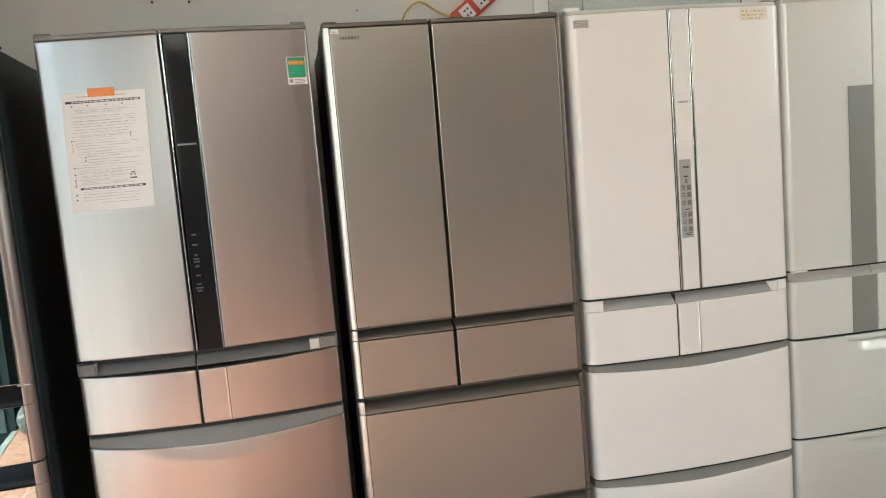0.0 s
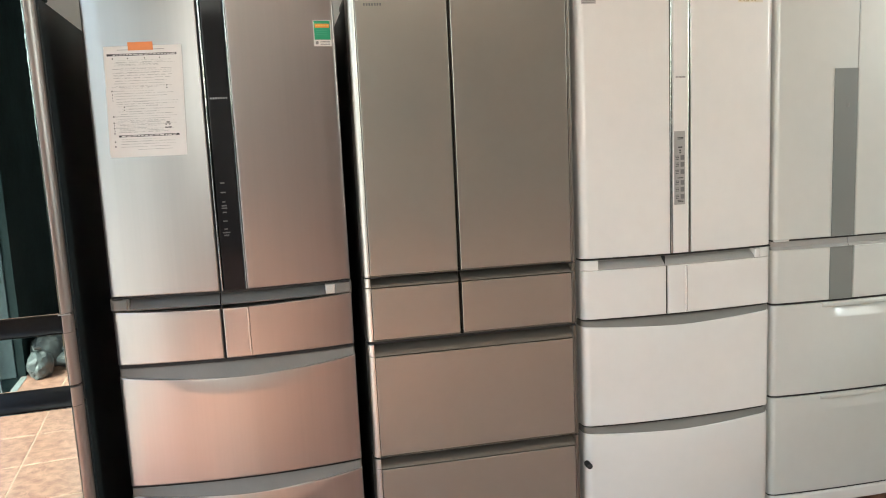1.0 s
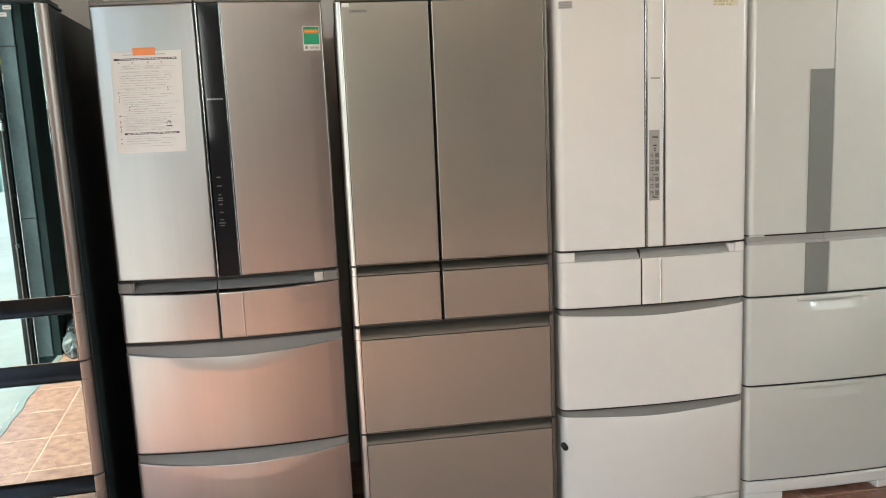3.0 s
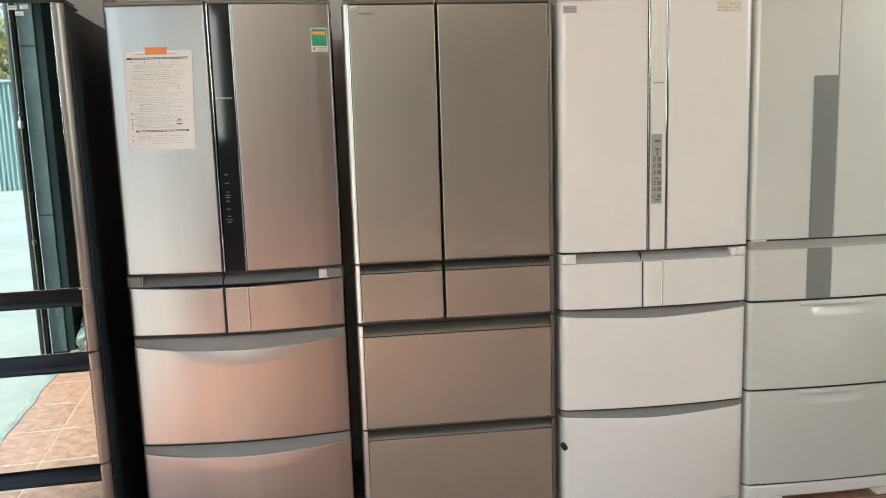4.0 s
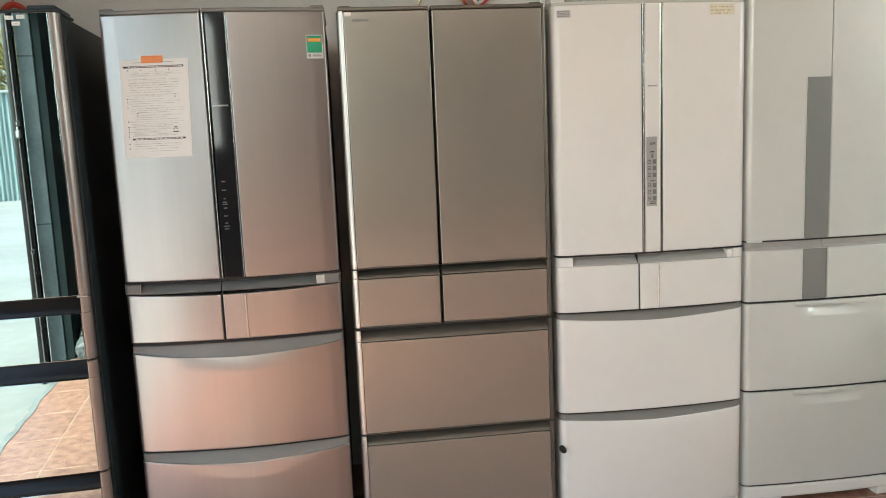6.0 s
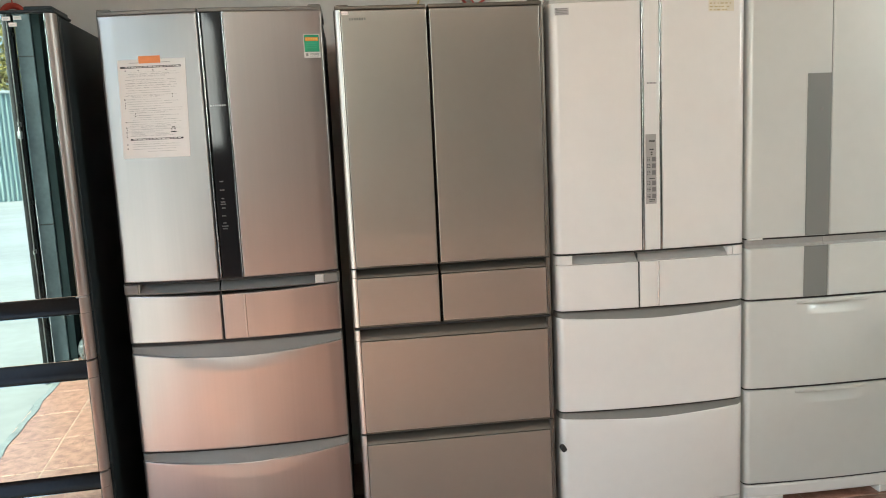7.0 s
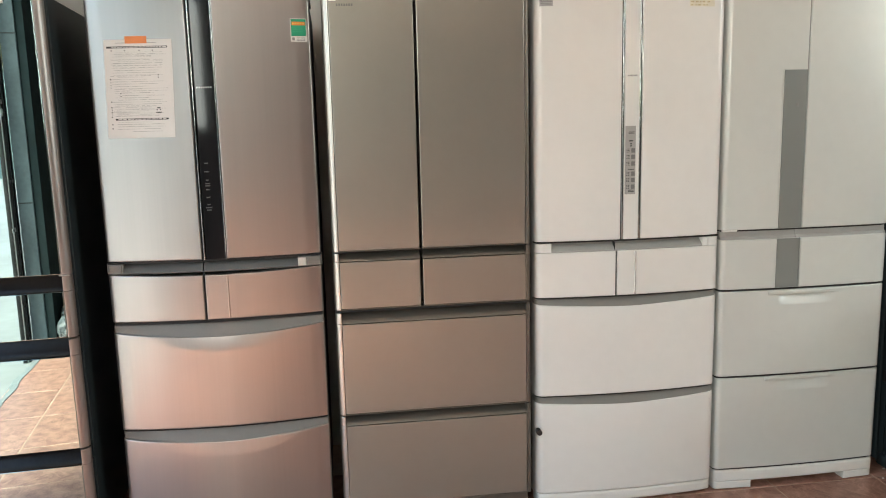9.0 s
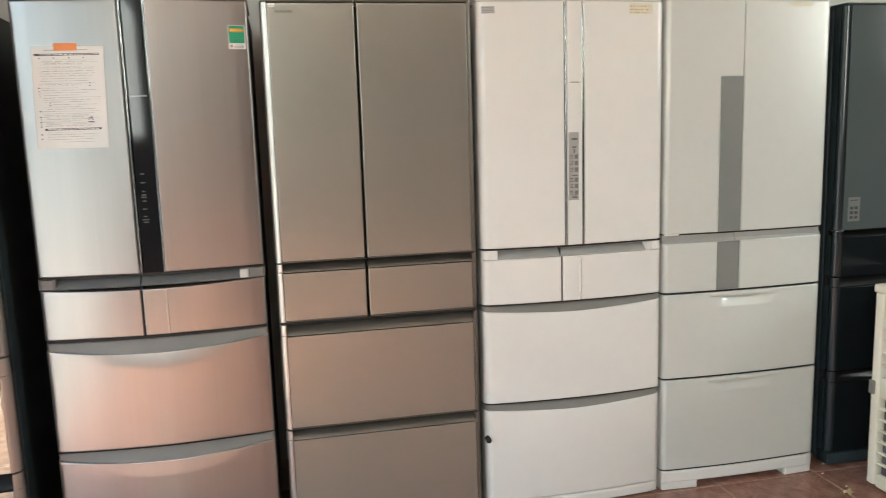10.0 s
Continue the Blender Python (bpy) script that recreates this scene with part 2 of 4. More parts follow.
def tube(name, pts, r, material, parent=None, cyclic=False):
    cu = bpy.data.curves.new(name, "CURVE")
    cu.dimensions, cu.bevel_depth, cu.bevel_resolution, cu.use_fill_caps = "3D", r, 3, True
    sp = cu.splines.new("NURBS")
    sp.points.add(len(pts) - 1)
    for k, p in enumerate(pts):
        sp.points[k].co = (*p, 1)
    sp.use_endpoint_u, sp.order_u, sp.use_cyclic_u = True, 4, cyclic
    tmp = bpy.data.objects.new(name, cu)
    scene.collection.objects.link(tmp)
    me = bpy.data.meshes.new_from_object(tmp.evaluated_get(bpy.context.evaluated_depsgraph_get()))
    bpy.data.objects.remove(tmp)
    me.polygons.foreach_set("use_smooth", [True] * len(me.polygons))
    me.materials.clear()
    me.materials.append(material)
    ob = new(name, me)
    ob.parent = parent
    return ob


def bowed(x0, x1, r, bow, base=0.0):
    """The plan of a front: rounded ends of radius r and a bow, standing out towards -y."""
    c, h = (x0 + x1) / 2, (x1 - x0) / 2

    def face(x):
        d = max(0.0, min(x - x0, x1 - x))
        e = r if d >= r else math.sqrt(max(0.0, r * r - (r - d) ** 2))
        return base - e - bow * (1 - ((x - c) / h) ** 2)
    return face


def panel(x0, x1, z0, z1, face, back, bevel=0.0038, top=None, low=None, scoop=None, nx=26, nz=14, dx=None):
    """A solid front panel that follows the plan of its fridge, with rounded rims; top(x), low(x) bend its upper and lower edge."""
    def steps(a, b, n):
        t = [0, 0.12, 0.35, 0.7, 1.0]
        inner = [a + bevel] + list(np.linspace(a + bevel * 1.25, b - bevel * 1.25, n)) + [b - bevel]
        return [a + bevel * k for k in t[:-1]] + list(inner) + [b - bevel * k for k in reversed(t[:-1])]
    xs = steps(x0, x1, nx)
    if dx:  # more columns where the ends turn
        extra = list(np.linspace(x0, x0 + dx, 9)) + list(np.linspace(x1 - dx, x1, 9))
        xs = sorted(xs + [x for x in extra if min(abs(x - q) for q in xs) > 0.0015])
    ts = steps(0, z1 - z0, nz)
    verts, faces = [], []
    H = z1 - z0

    def rim(d):
        return 0 if d >= bevel else bevel - math.sqrt(max(0, bevel ** 2 - (bevel - d) ** 2))
    for x in xs:
        zt = top(x) if top else z1
        zb = low(x) if low else z0
        for t in ts:
            if t < bevel:
                z = zb + t
            elif t > H - bevel:
                z = zt - (H - t)
            else:
                z = zb + bevel + (t - bevel) / (H - 2 * bevel) * (zt - zb - 2 * bevel)
            y = face(x) + max(rim(x - x0), rim(x1 - x), rim(t), rim(H - t))
            if scoop:
                y += scoop(x, z)
            verts.append((x, min(y, back - 0.001), z))
    nX, nZ = len(xs), len(ts)
    for i in range(nX - 1):
        for j in range(nZ - 1):
            a = i * nZ + j
            faces.append((a, a + nZ, a + nZ + 1, a + 1))
    border = [i * nZ for i in range(nX)] + [(nX - 1) * nZ + j for j in range(1, nZ)] + \
             [i * nZ + nZ - 1 for i in range(nX - 2, -1, -1)] + [j for j in range(nZ - 2, 0, -1)]
    k0 = len(verts)
    for k in border:
        verts.append((verts[k][0], back, verts[k][2]))
    n = len(border)
    for k in range(n):
        faces.append((border[k], border[(k + 1) % n], k0 + (k + 1) % n, k0 + k))
    faces.append(tuple(range(k0, k0 + n)))
    return mesh_from("panel", verts, faces)


def on_face(x0, x1, z0, z1, face, lift=0.0012, thick=0.0008, nx=8, skew=0.0, nz=1):
    """A thin sheet (label, paper, print) that follows a front; skew: its lower edge shifted in x."""
    verts, faces = [], []
    for layer in (lift + thick, lift * 0.5):
        for j in range(nz + 1):
            for i in range(nx + 1):
                x, z = x0 + (x1 - x0) * i / nx, z0 + (z1 - z0) * j / nz
                x += skew * (z1 - z)
                verts.append((x, face(x) - layer, z))
    n, w = (nx + 1) * (nz + 1), nx + 1
    for j in range(nz):
        for i in range(nx):
            a = j * w + i
            faces += [(a, a + 1, a + 1 + w, a + w), (n + a, n + a + w, n + a + 1 + w, n + a + 1)]
    ring = list(range(w)) + [j * w + nx for j in range(1, nz + 1)] + [nz * w + i for i in range(nx - 1, -1, -1)] + [j * w for j in range(nz - 1, 0, -1)]
    for k in range(len(ring)):
        a, b = ring[k], ring[(k + 1) % len(ring)]
        faces.append((a, n + a, n + b, b))
    return mesh_from("sheet", verts, faces)


def joined(meshes):
    """Several small meshes as one, for print on one thing."""
    verts, faces = [], []
    for me in meshes:
        k = len(verts)
        verts += [tuple(v.co) for v in me.vertices]
        faces += [tuple(i + k for i in p.vertices) for p in me.polygons]
        bpy.data.meshes.remove(me)
    return mesh_from("print", verts, faces, smooth=False)


def marks(x0, x1, z, h, face, lift, n=7, gap=0.28, skew=0.0):
    """A row of n upright bars that stands for a maker's mark."""
    w = (x1 - x0) / n
    return joined([on_face(x0 + k * w, x0 + k * w + w * (1 - gap), z - h / 2, z + h / 2, face, lift, nx=1) for k in range(n)])


def grip(x0, x1, z0, z1, face, lip, depth=0.03):
    """A hollow grip strip: a slanted trough that rises back from its lower lip."""
    verts, faces = [], []
    n = 24
    prof = [(0.0, z0), (lip, z0), (0.003, z0 + 0.004), (0.010, z0 + (z1 - z0) * 0.35), (depth, z1 - 0.004), (depth, z1)]
    for i in range(n + 1):
        x = x0 + (x1 - x0) * i / n
        f = face(x)
        for dy, z in prof[1:]:
            verts.append((x, f + dy, z))
        verts.append((x, 0.055, z1))
        verts.append((x, 0.055, z0))
    w = len(prof) - 1 + 2
    for i in range(n):
        for j in range(w):
            a, b = i * w + j, i * w + (j + 1) % w
            faces.append((a, b, b + w, a + w))
    faces.append(tuple(range(w)))
    faces.append(tuple(n * w + j for j in range(w)))
    return mesh_from("grip", verts, faces)


def plan_box(x0, x1, z0, z1, face, off, back, bevel=0.003):
    return panel(x0, x1, z0, z1, lambda x: face(x) + off, back, bevel=bevel, nz=4)


def cabinet(parent, x0, x1, top, material, depth=0.66, z0=0.03, front=0.055):
    part("body", box((x0 + 0.004, front, z0), (x1 - 0.004, depth, top), 0.006, 3), material, parent)
    part("gasket", box((x0 + 0.012, front - 0.014, z0 + 0.03), (x1 - 0.012, front - 0.002, top - 0.006), 0.002, 1), GASKET_AND_SHADE, parent)
    for x in (x0 + 0.06, x1 - 0.06):
        for y in (front + 0.06, depth - 0.06):
            part("foot", rod((x, y, 0.0), (x, y, z0 + 0.004), 0.018), GASKET_AND_SHADE, parent)


def seam(parent, x0, x1, z0, z1, face, off=0.009):
    """A dark strip set back in the gap between two fronts, as painted shade."""
    part("seam_shade", plan_box(x0, x1, z0, z1, face, off, 0.045, 0.0008), GASKET_AND_SHADE, parent)


def hinge_cover(parent, x, y, z, material, w=0.04, d=0.05, h=0.009):
    part("hinge_cover", box((x - w / 2, y - d / 2, z), (x + w / 2, y + d / 2, z + h), 0.007, 3), material, parent)


# ---- shell of the shop ----
WEST, NORTH, EAST, SOUTH, TOP = -0.84, 0.72, 5.5, -9.0, 3.2


def structure(name, bm, material, label, category):
    ob = part(name, bm, material, None)
    return tagged(ob, label, category, kind="structure")


structure("wall_north", box((WEST - 0.15, NORTH, -0.1), (EAST + 0.15, NORTH + 0.15, TOP), 0.0), PLASTER,
          "white painted plaster wall with fine cracks", "wall")
# Unseen side wall; its high window is added to light the fridge fronts.
bm = box((EAST, SOUTH, -0.1), (EAST + 0.15, -2.9, TOP), 0.0)
box((EAST, -1.5, -0.1), (EAST + 0.15, NORTH, TOP), 0.0, bm=bm)
box((EAST, -2.9, 3.05), (EAST + 0.15, -1.5, TOP), 0.0, bm=bm)
box((EAST, -2.9, -0.1), (EAST + 0.15, -1.5, 1.8), 0.0, bm=bm)
structure("wall_east", bm, DIMMING_WALL, "unseen dark grey side wall with a high window added for light", "wall")
# Unseen end wall, kept dark so the steel doors reflect less.
structure("wall_south", box((WEST - 0.15, SOUTH - 0.15, -0.1), (EAST + 0.15, SOUTH, TOP), 0.0), DIMMING_WALL, "unseen end wall, dark grey to dim reflections", "wall")
bm = box((WEST - 0.15, -0.42, -0.1), (WEST, NORTH, TOP), 0.0)
box((WEST - 0.15, -5.2, -0.1), (WEST, -3.32, TOP), 0.0, bm=bm)
# The next three pieces frame the unseen second window, added for its light.
box((WEST - 0.15, SOUTH, -0.1), (WEST, -8.6, TOP), 0.0, bm=bm)
box((WEST - 0.15, -8.6, 3.1), (WEST, -5.2, TOP), 0.0, bm=bm)
box((WEST - 0.15, -8.6, -0.1), (WEST, -5.2, 1.4), 0.0, bm=bm)
box((WEST - 0.15, -3.32, 2.42), (WEST, -0.42, TOP), 0.0, bm=bm)
structure("wall_west", bm, DARK_PAINT, "dark painted wall with the street opening and an added unseen window", "wall")
bm = box((WEST - 0.15, SOUTH - 0.15, TOP), (EAST + 0.15, NORTH + 0.15, TOP + 0.15), 0.0)
structure("ceiling", bm, CEIL, "plain white ceiling", "ceiling")
floor = structure("floor", box((WEST, SOUTH, -0.1), (EAST, NORTH, -0.0018), 0.0), GROUT, "terracotta tiled shop floor with pale joints", "floor")
structure("ground", box((-260, -330, -0.4), (260, 260, -0.14), 0.0), CONCRETE, "pale concrete yard and street", "ground")


# ---- fridge with brushed steel doors ----
def steel_fridge():
    t = thing("refrigerator", "brushed stainless steel six-door fridge with black centre strip and taped notice", "refrigerator", group="row of fridges")
    x0, x1 = 0.0, 0.685
    def plan(ridge, bow):
        def face(x):
            d, u = max(0.0, min(x - x0, x1 - x)), (x - 0.3425) / 0.3425
            e = 0.008 if d >= 0.008 else math.sqrt(max(0.0, 0.008 ** 2 - (0.008 - d) ** 2))
            return -e - 0.003 * min(1.0, d / 0.046) - ridge * (1 - max(abs(u), 0.11)) - bow * (1 - u * u)
        return face
    f, fd = plan(0.004, 0.026), plan(0.028, 0.007)
    cabinet(t, x0, x1, 1.815, BLACK_BODY)
    for a, b in ((x0, 0.3055), (0.3105, x1)):
        part("top_cap", panel(a, b, 1.819, 1.831, lambda x: f(x) + 0.003, 0.30, bevel=0.004, nz=3, dx=0.05), GREY_PLASTIC, t, "grey plastic top cap")
    hinge_cover(t, 0.022, 0.018, 1.829, GREY_PLASTIC)
    hinge_cover(t, 0.663, 0.018, 1.829, GREY_PLASTIC)
    left = part("door", panel(x0, 0.305, 0.987, 1.818, fd, 0.05, dx=0.05), STEEL, t)
    right = part("door", panel(0.384, x1, 0.987, 1.818, fd, 0.05, dx=0.05), STEEL, t)
    strip = part("centre_strip", panel(0.317, 0.379, 0.987, 1.818, lambda x: fd(x) + 0.004, 0.05, bevel=0.003), SMOKE_GLASS, right, "glossy black control strip")
    part("trim", panel(0.3105, 0.3155, 0.987, 1.818, lambda x: fd(x) - 0.001, 0.05, bevel=0.002, nx=3), CHROME, right, "bright chrome edge trim")
    part("trim", panel(0.3795, 0.3835, 0.987, 1.818, lambda x: fd(x) - 0.001, 0.05, bevel=0.0018, nx=3), CHROME, right)
    fs = lambda x: fd(x) + 0.004
    part("maker_mark", marks(0.325, 0.374, 1.534, 0.005, fs, 0.0004, gap=0.45), SILVER_INK, strip, "small silver printed mark")
    keys = []
    for k, z in enumerate((1.297, 1.270, 1.243, 1.232, 1.225, 1.213, 1.188, 1.165, 1.155, 1.147)):
        w = (0.012, 0.014, 0.008, 0.014, 0.016, 0.011, 0.012, 0.01, 0.02, 0.014)[k]
        keys.append(on_face(0.338 - w / 2, 0.338 + w / 2, z - 0.0018, z + 0.0018, fs, 0.0004, nx=1))
    tagged(part("key_print", joined(keys), KEY_INK, strip, "faint grey key legends"), kind="stuff")
    # grips under the doors
    part("handle", grip(0.045, 0.302, 0.945, 0.979, f, 0.006, 0.035), DARK_GRIP, t)
    part("handle", grip(0.306, 0.612, 0.945, 0.979, f, 0.006, 0.035), DARK_GRIP, t)
    part("grip_end", panel(x0, 0.046, 0.946, 0.979, f, 0.05, bevel=0.004, nz=4, dx=0.05), GREY_PLASTIC, t)
    part("grip_end", panel(0.608, 0.636, 0.947, 0.977, f, 0.05, bevel=0.004, nz=4), LIGHT_PLASTIC, t, "bright grip end block")
    part("grip_end", panel(0.637, x1, 0.946, 0.979, f, 0.05, bevel=0.004, nz=4, dx=0.05), GREY_PLASTIC, t)
    dip = lambda x: 0.945 - 0.010 * (1 - ((x - 0.34) / 0.345) ** 2)
    part("drawer", panel(x0, 0.302, 0.786, 0.945, f, 0.05, top=dip, dx=0.05), STEEL, t)
    d = part("drawer", panel(0.308, x1, 0.786, 0.945, f, 0.05, top=dip, dx=0.05), STEEL, t)
    part("trim", panel(0.377, 0.3825, 0.788, 0.933, lambda x: f(x) - 0.003, 0.0, bevel=0.002, nx=3), STEEL_TRIM, d)
    for zt, zb, end, mid in ((0.774, 0.416, 0.751, 0.727), (0.408, 0.075, 0.386, 0.362)):
        top = lambda x, e=end, m=mid: e - (e - m) * max(0, 1 - ((x - 0.342) / 0.342) ** 2)
        def sc(x, z, top=top):
            u = (x - 0.352) / 0.235
            if abs(u) >= 1:
                return 0
            edge = top(x)
            reach = 0.052 * math.sqrt(1 - u * u)
            k = max(0.0, min(1.0, 1 - (edge - z) / max(reach, 1e-4)))
            return 0.006 * (1 - u * u) * k ** 1.3
        d = part("drawer", panel(x0, x1, zb, end, f, 0.05, top=top, scoop=sc, nx=64, nz=70, dx=0.05), STEEL, t)
        part("handle", panel(x0 + 0.001, x1 - 0.001, mid - 0.02, zt, lambda x: f(x) + 0.006, 0.05, bevel=0.005, nx=40, dx=0.05,
                             scoop=lambda x, z, m=mid, e=zt: 0.016 * max(0, min(1, (z - m) / (e - m))) * max(0, 1 - ((x - 0.342) / 0.342) ** 4)), GREY_PLASTIC, d, "curved grey grip lip")
    for a, b, c, d in ((0.004, 0.681, 0.9795, 0.9868), (0.004, 0.681, 0.7745, 0.7858), (0.004, 0.681, 0.4085, 0.4158),
                       (0.3022, 0.3078, 0.788, 0.943), (0.3052, 0.3103, 0.988, 1.816)):
        seam(t, a, b, c, d, f)
    for a, b in ((0.004, 0.036), (0.650, 0.682)):
        part("hinge_pin", box((a, -0.016, 0.9795), (b, 0.02, 0.9865), 0.002, 1), GASKET_AND_SHADE, t, "dark door hinge plate")
    part("plinth", plan_box(x0 + 0.01, x1 - 0.01, 0.012, 0.068, f, 0.02, 0.06), GREY_PLASTIC, t)
    return t, fd


fridge_steel, F1 = steel_fridge()


# the notice, its tape and the energy label
def notice():
    t = thing("paper_notice", "white printed paper sheet with illegible text taped on steel door", "notice")
    sk = -0.035
    part("sheet", on_face(0.054, 0.261, 1.382, 1.683, F1, 0.0015, 0.0006, 14, sk, 8), PAPER, t)
    L = 0.0024
    ink, grey, dots = [], [], []

    def bar(x0, x1, z, h, where):
        s = sk * (1.683 - z)
        where.append(on_face(x0 + s, x1 + s, z - h / 2, z + h / 2, F1, L, 0.0003, 6))
    bar(0.062, 0.247, 1.660, 0.0058, ink)
    bar(0.080, 0.243, 1.440, 0.0055, ink)
    rng = random.Random(4)
    white = []
    for z, a, b in ((1.660, 0.078, 0.236), (1.440, 0.088, 0.236)):
        x = a
        while x < b:
            w = rng.uniform(.004, .013)
            s = sk * (1.683 - z)
            white.append(on_face(x + s, x + w + s, z - 0.0013, z + 0.0013, F1, 0.0029, 0.0002, 1))
            x += w + 0.003
    tagged(part("heading_print", joined(white), PAPER, t, "small white lettering marks"), kind="stuff")
    bar(0.090, 0.215, 1.673, 0.002, grey)
    for z, a, b, n in ((1.640, .085, .225, 4), (1.622, .075, .235, 5), (1.612, .08, .24, 5), (1.598, .075, .24, 6), (1.590, .08, .22, 4),
                       (1.583, .075, .215, 3), (1.563, .07, .12, 1), (1.556, .08, .245, 3), (1.549, .08, .24, 2), (1.541, .08, .19, 2),
                       (1.533, .08, .17, 2), (1.522, .10, .215, 2), (1.513, .11, .245, 2), (1.506, .11, .2, 2), (1.494, .07, .135, 1),
                       (1.487, .085, .245, 2), (1.477, .07, .2, 3), (1.470, .085, .235, 2), (1.462, .07, .165, 1), (1.455, .085, .225, 2),
                       (1.634, .09, .2, 6), (1.605, .075, .24, 9), (1.573, .07, .2, 7), (1.527, .085, .22, 8), (1.500, .09, .23, 6), (1.482, .08, .21, 8), (1.450, .08, .22, 7), (1.425, .085, .24, 3), (1.418, .085, .2, 2), (1.410, .085, .24, 2), (1.402, .13, .235, 1)):
        w = (b - a) / n
        for k in range(n):
            bar(a + k * w, a + k * w + w * rng.uniform(.55, .92), z, 0.0011, grey)
    fine = []
    for k in range(34):
        z = 1.645 - 0.0069 * k
        if abs(z - 1.440) < 0.006:
            continue
        x, end = rng.uniform(0.074, 0.10), rng.uniform(0.17, 0.246)
        while x < end:
            w = rng.uniform(0.002, 0.008)
            q = sk * (1.683 - z)
            fine.append(on_face(x + q, x + w + q, z - 0.0009, z + 0.0009, F1, L, 0.0003, 1))
            x += w + rng.uniform(0.0012, 0.004)
    tagged(part("fine_print", joined(fine), FAINT_INK, t, "very faint grey fine print"), kind="stuff")
    for z in (1.563, 1.494, 1.477, 1.462, 1.448, 1.425, 1.412):
        bar(0.068, 0.0715, z, 0.0035, dots)
    for z in (1.553, 1.545, 1.537, 1.470, 1.455):
        bar(0.070, 0.0715, z, 0.004, dots)
    for x, z in ((.098, 1.519), (.098, 1.511), (.215, 1.575), (.215, 1.568), (.075, 1.650), (.115, 1.650), (.16, 1.650), (.2, 1.650)):
        bar(x, x + .003, z, 0.003, dots)
    for x, z, w in ((.209, 1.474, .010), (.207, 1.468, .003), (.217, 1.468, .003), (.205, 1.460, .018)):
        bar(x, x + w, z, 0.003, dots)
    for me in ink:
        part("heading_bar", me, INK, t, "black printed heading band")
    tagged(part("printed_text", joined(grey), TEXT_GREY, t, "faded grey illegible printing"), kind="stuff")
    tagged(part("bullet_print", joined(dots), INK, t, "small black bullets"), kind="stuff")
    tape = thing("tape_strip", "short orange tape strip holding the paper notice", "tape")
    part("strip", on_face(0.119, 0.185, 1.671, 1.693, F1, 0.0030, 0.0006, 6, 0.01), TAPE, tape)
    e = thing("energy_label", "green energy rating sticker with orange star band", "sticker")
    part("backing", on_face(0.6235, 0.6745, 1.672, 1.745, F1, 0.0012, 0.0005, 8), PAPER, e)
    part("green_field", on_face(0.6260, 0.6720, 1.690, 1.7425, F1, 0.0019, 0.0003, 8), GREEN, e)
    part("star_band", on_face(0.6285, 0.6695, 1.7235, 1.7345, F1, 0.0024, 0.0003, 8), ORANGE, e)
    st = [on_face(0.6315 + k * 0.0075, 0.6360 + k * 0.0075, 1.727, 1.7315, F1, 0.0029, 0.0003, 2) for k in range(5)]
    part("stars", joined(st), YELLOW, e)
    tx = [on_face(0.6420, 0.669, 1.684 - k * 0.004, 1.6855 - k * 0.004, F1, 0.0019, 0.0003, 4) for k in range(3)]
    tx.append(on_face(0.6285, 0.6365, 1.677, 1.686, F1, 0.0019, 0.0003, 2))
    part("small_print", joined(tx), INK_GREY, e)
    fl = [on_face(0.632, 0.664, 1.715 - k * 0.006, 1.7165 - k * 0.006, F1, 0.0024, 0.0003, 4) for k in range(3)]
    part("field_print", joined(fl), mat("pale_green_print", (0.06, 0.38, 0.22), 0.5, 0, 0.1, 40), e)


notice()


# ---- fridge with champagne glass doors ----
def band(x0, x1, z0, z1, outer, y0=-0.018, back=0.05, r=0.022):
    """A side band of a glass door, rounded on its outer side (-1: left, 1: right)."""
    def face(x):
        d = (x - x0) if outer < 0 else (x1 - x)
        return y0 + (r - math.sqrt(max(0, r * r - (r - min(d, r)) ** 2)))
    return panel(x0, x1, z0, z1, face, back, bevel=0.0015, nx=14, nz=4)


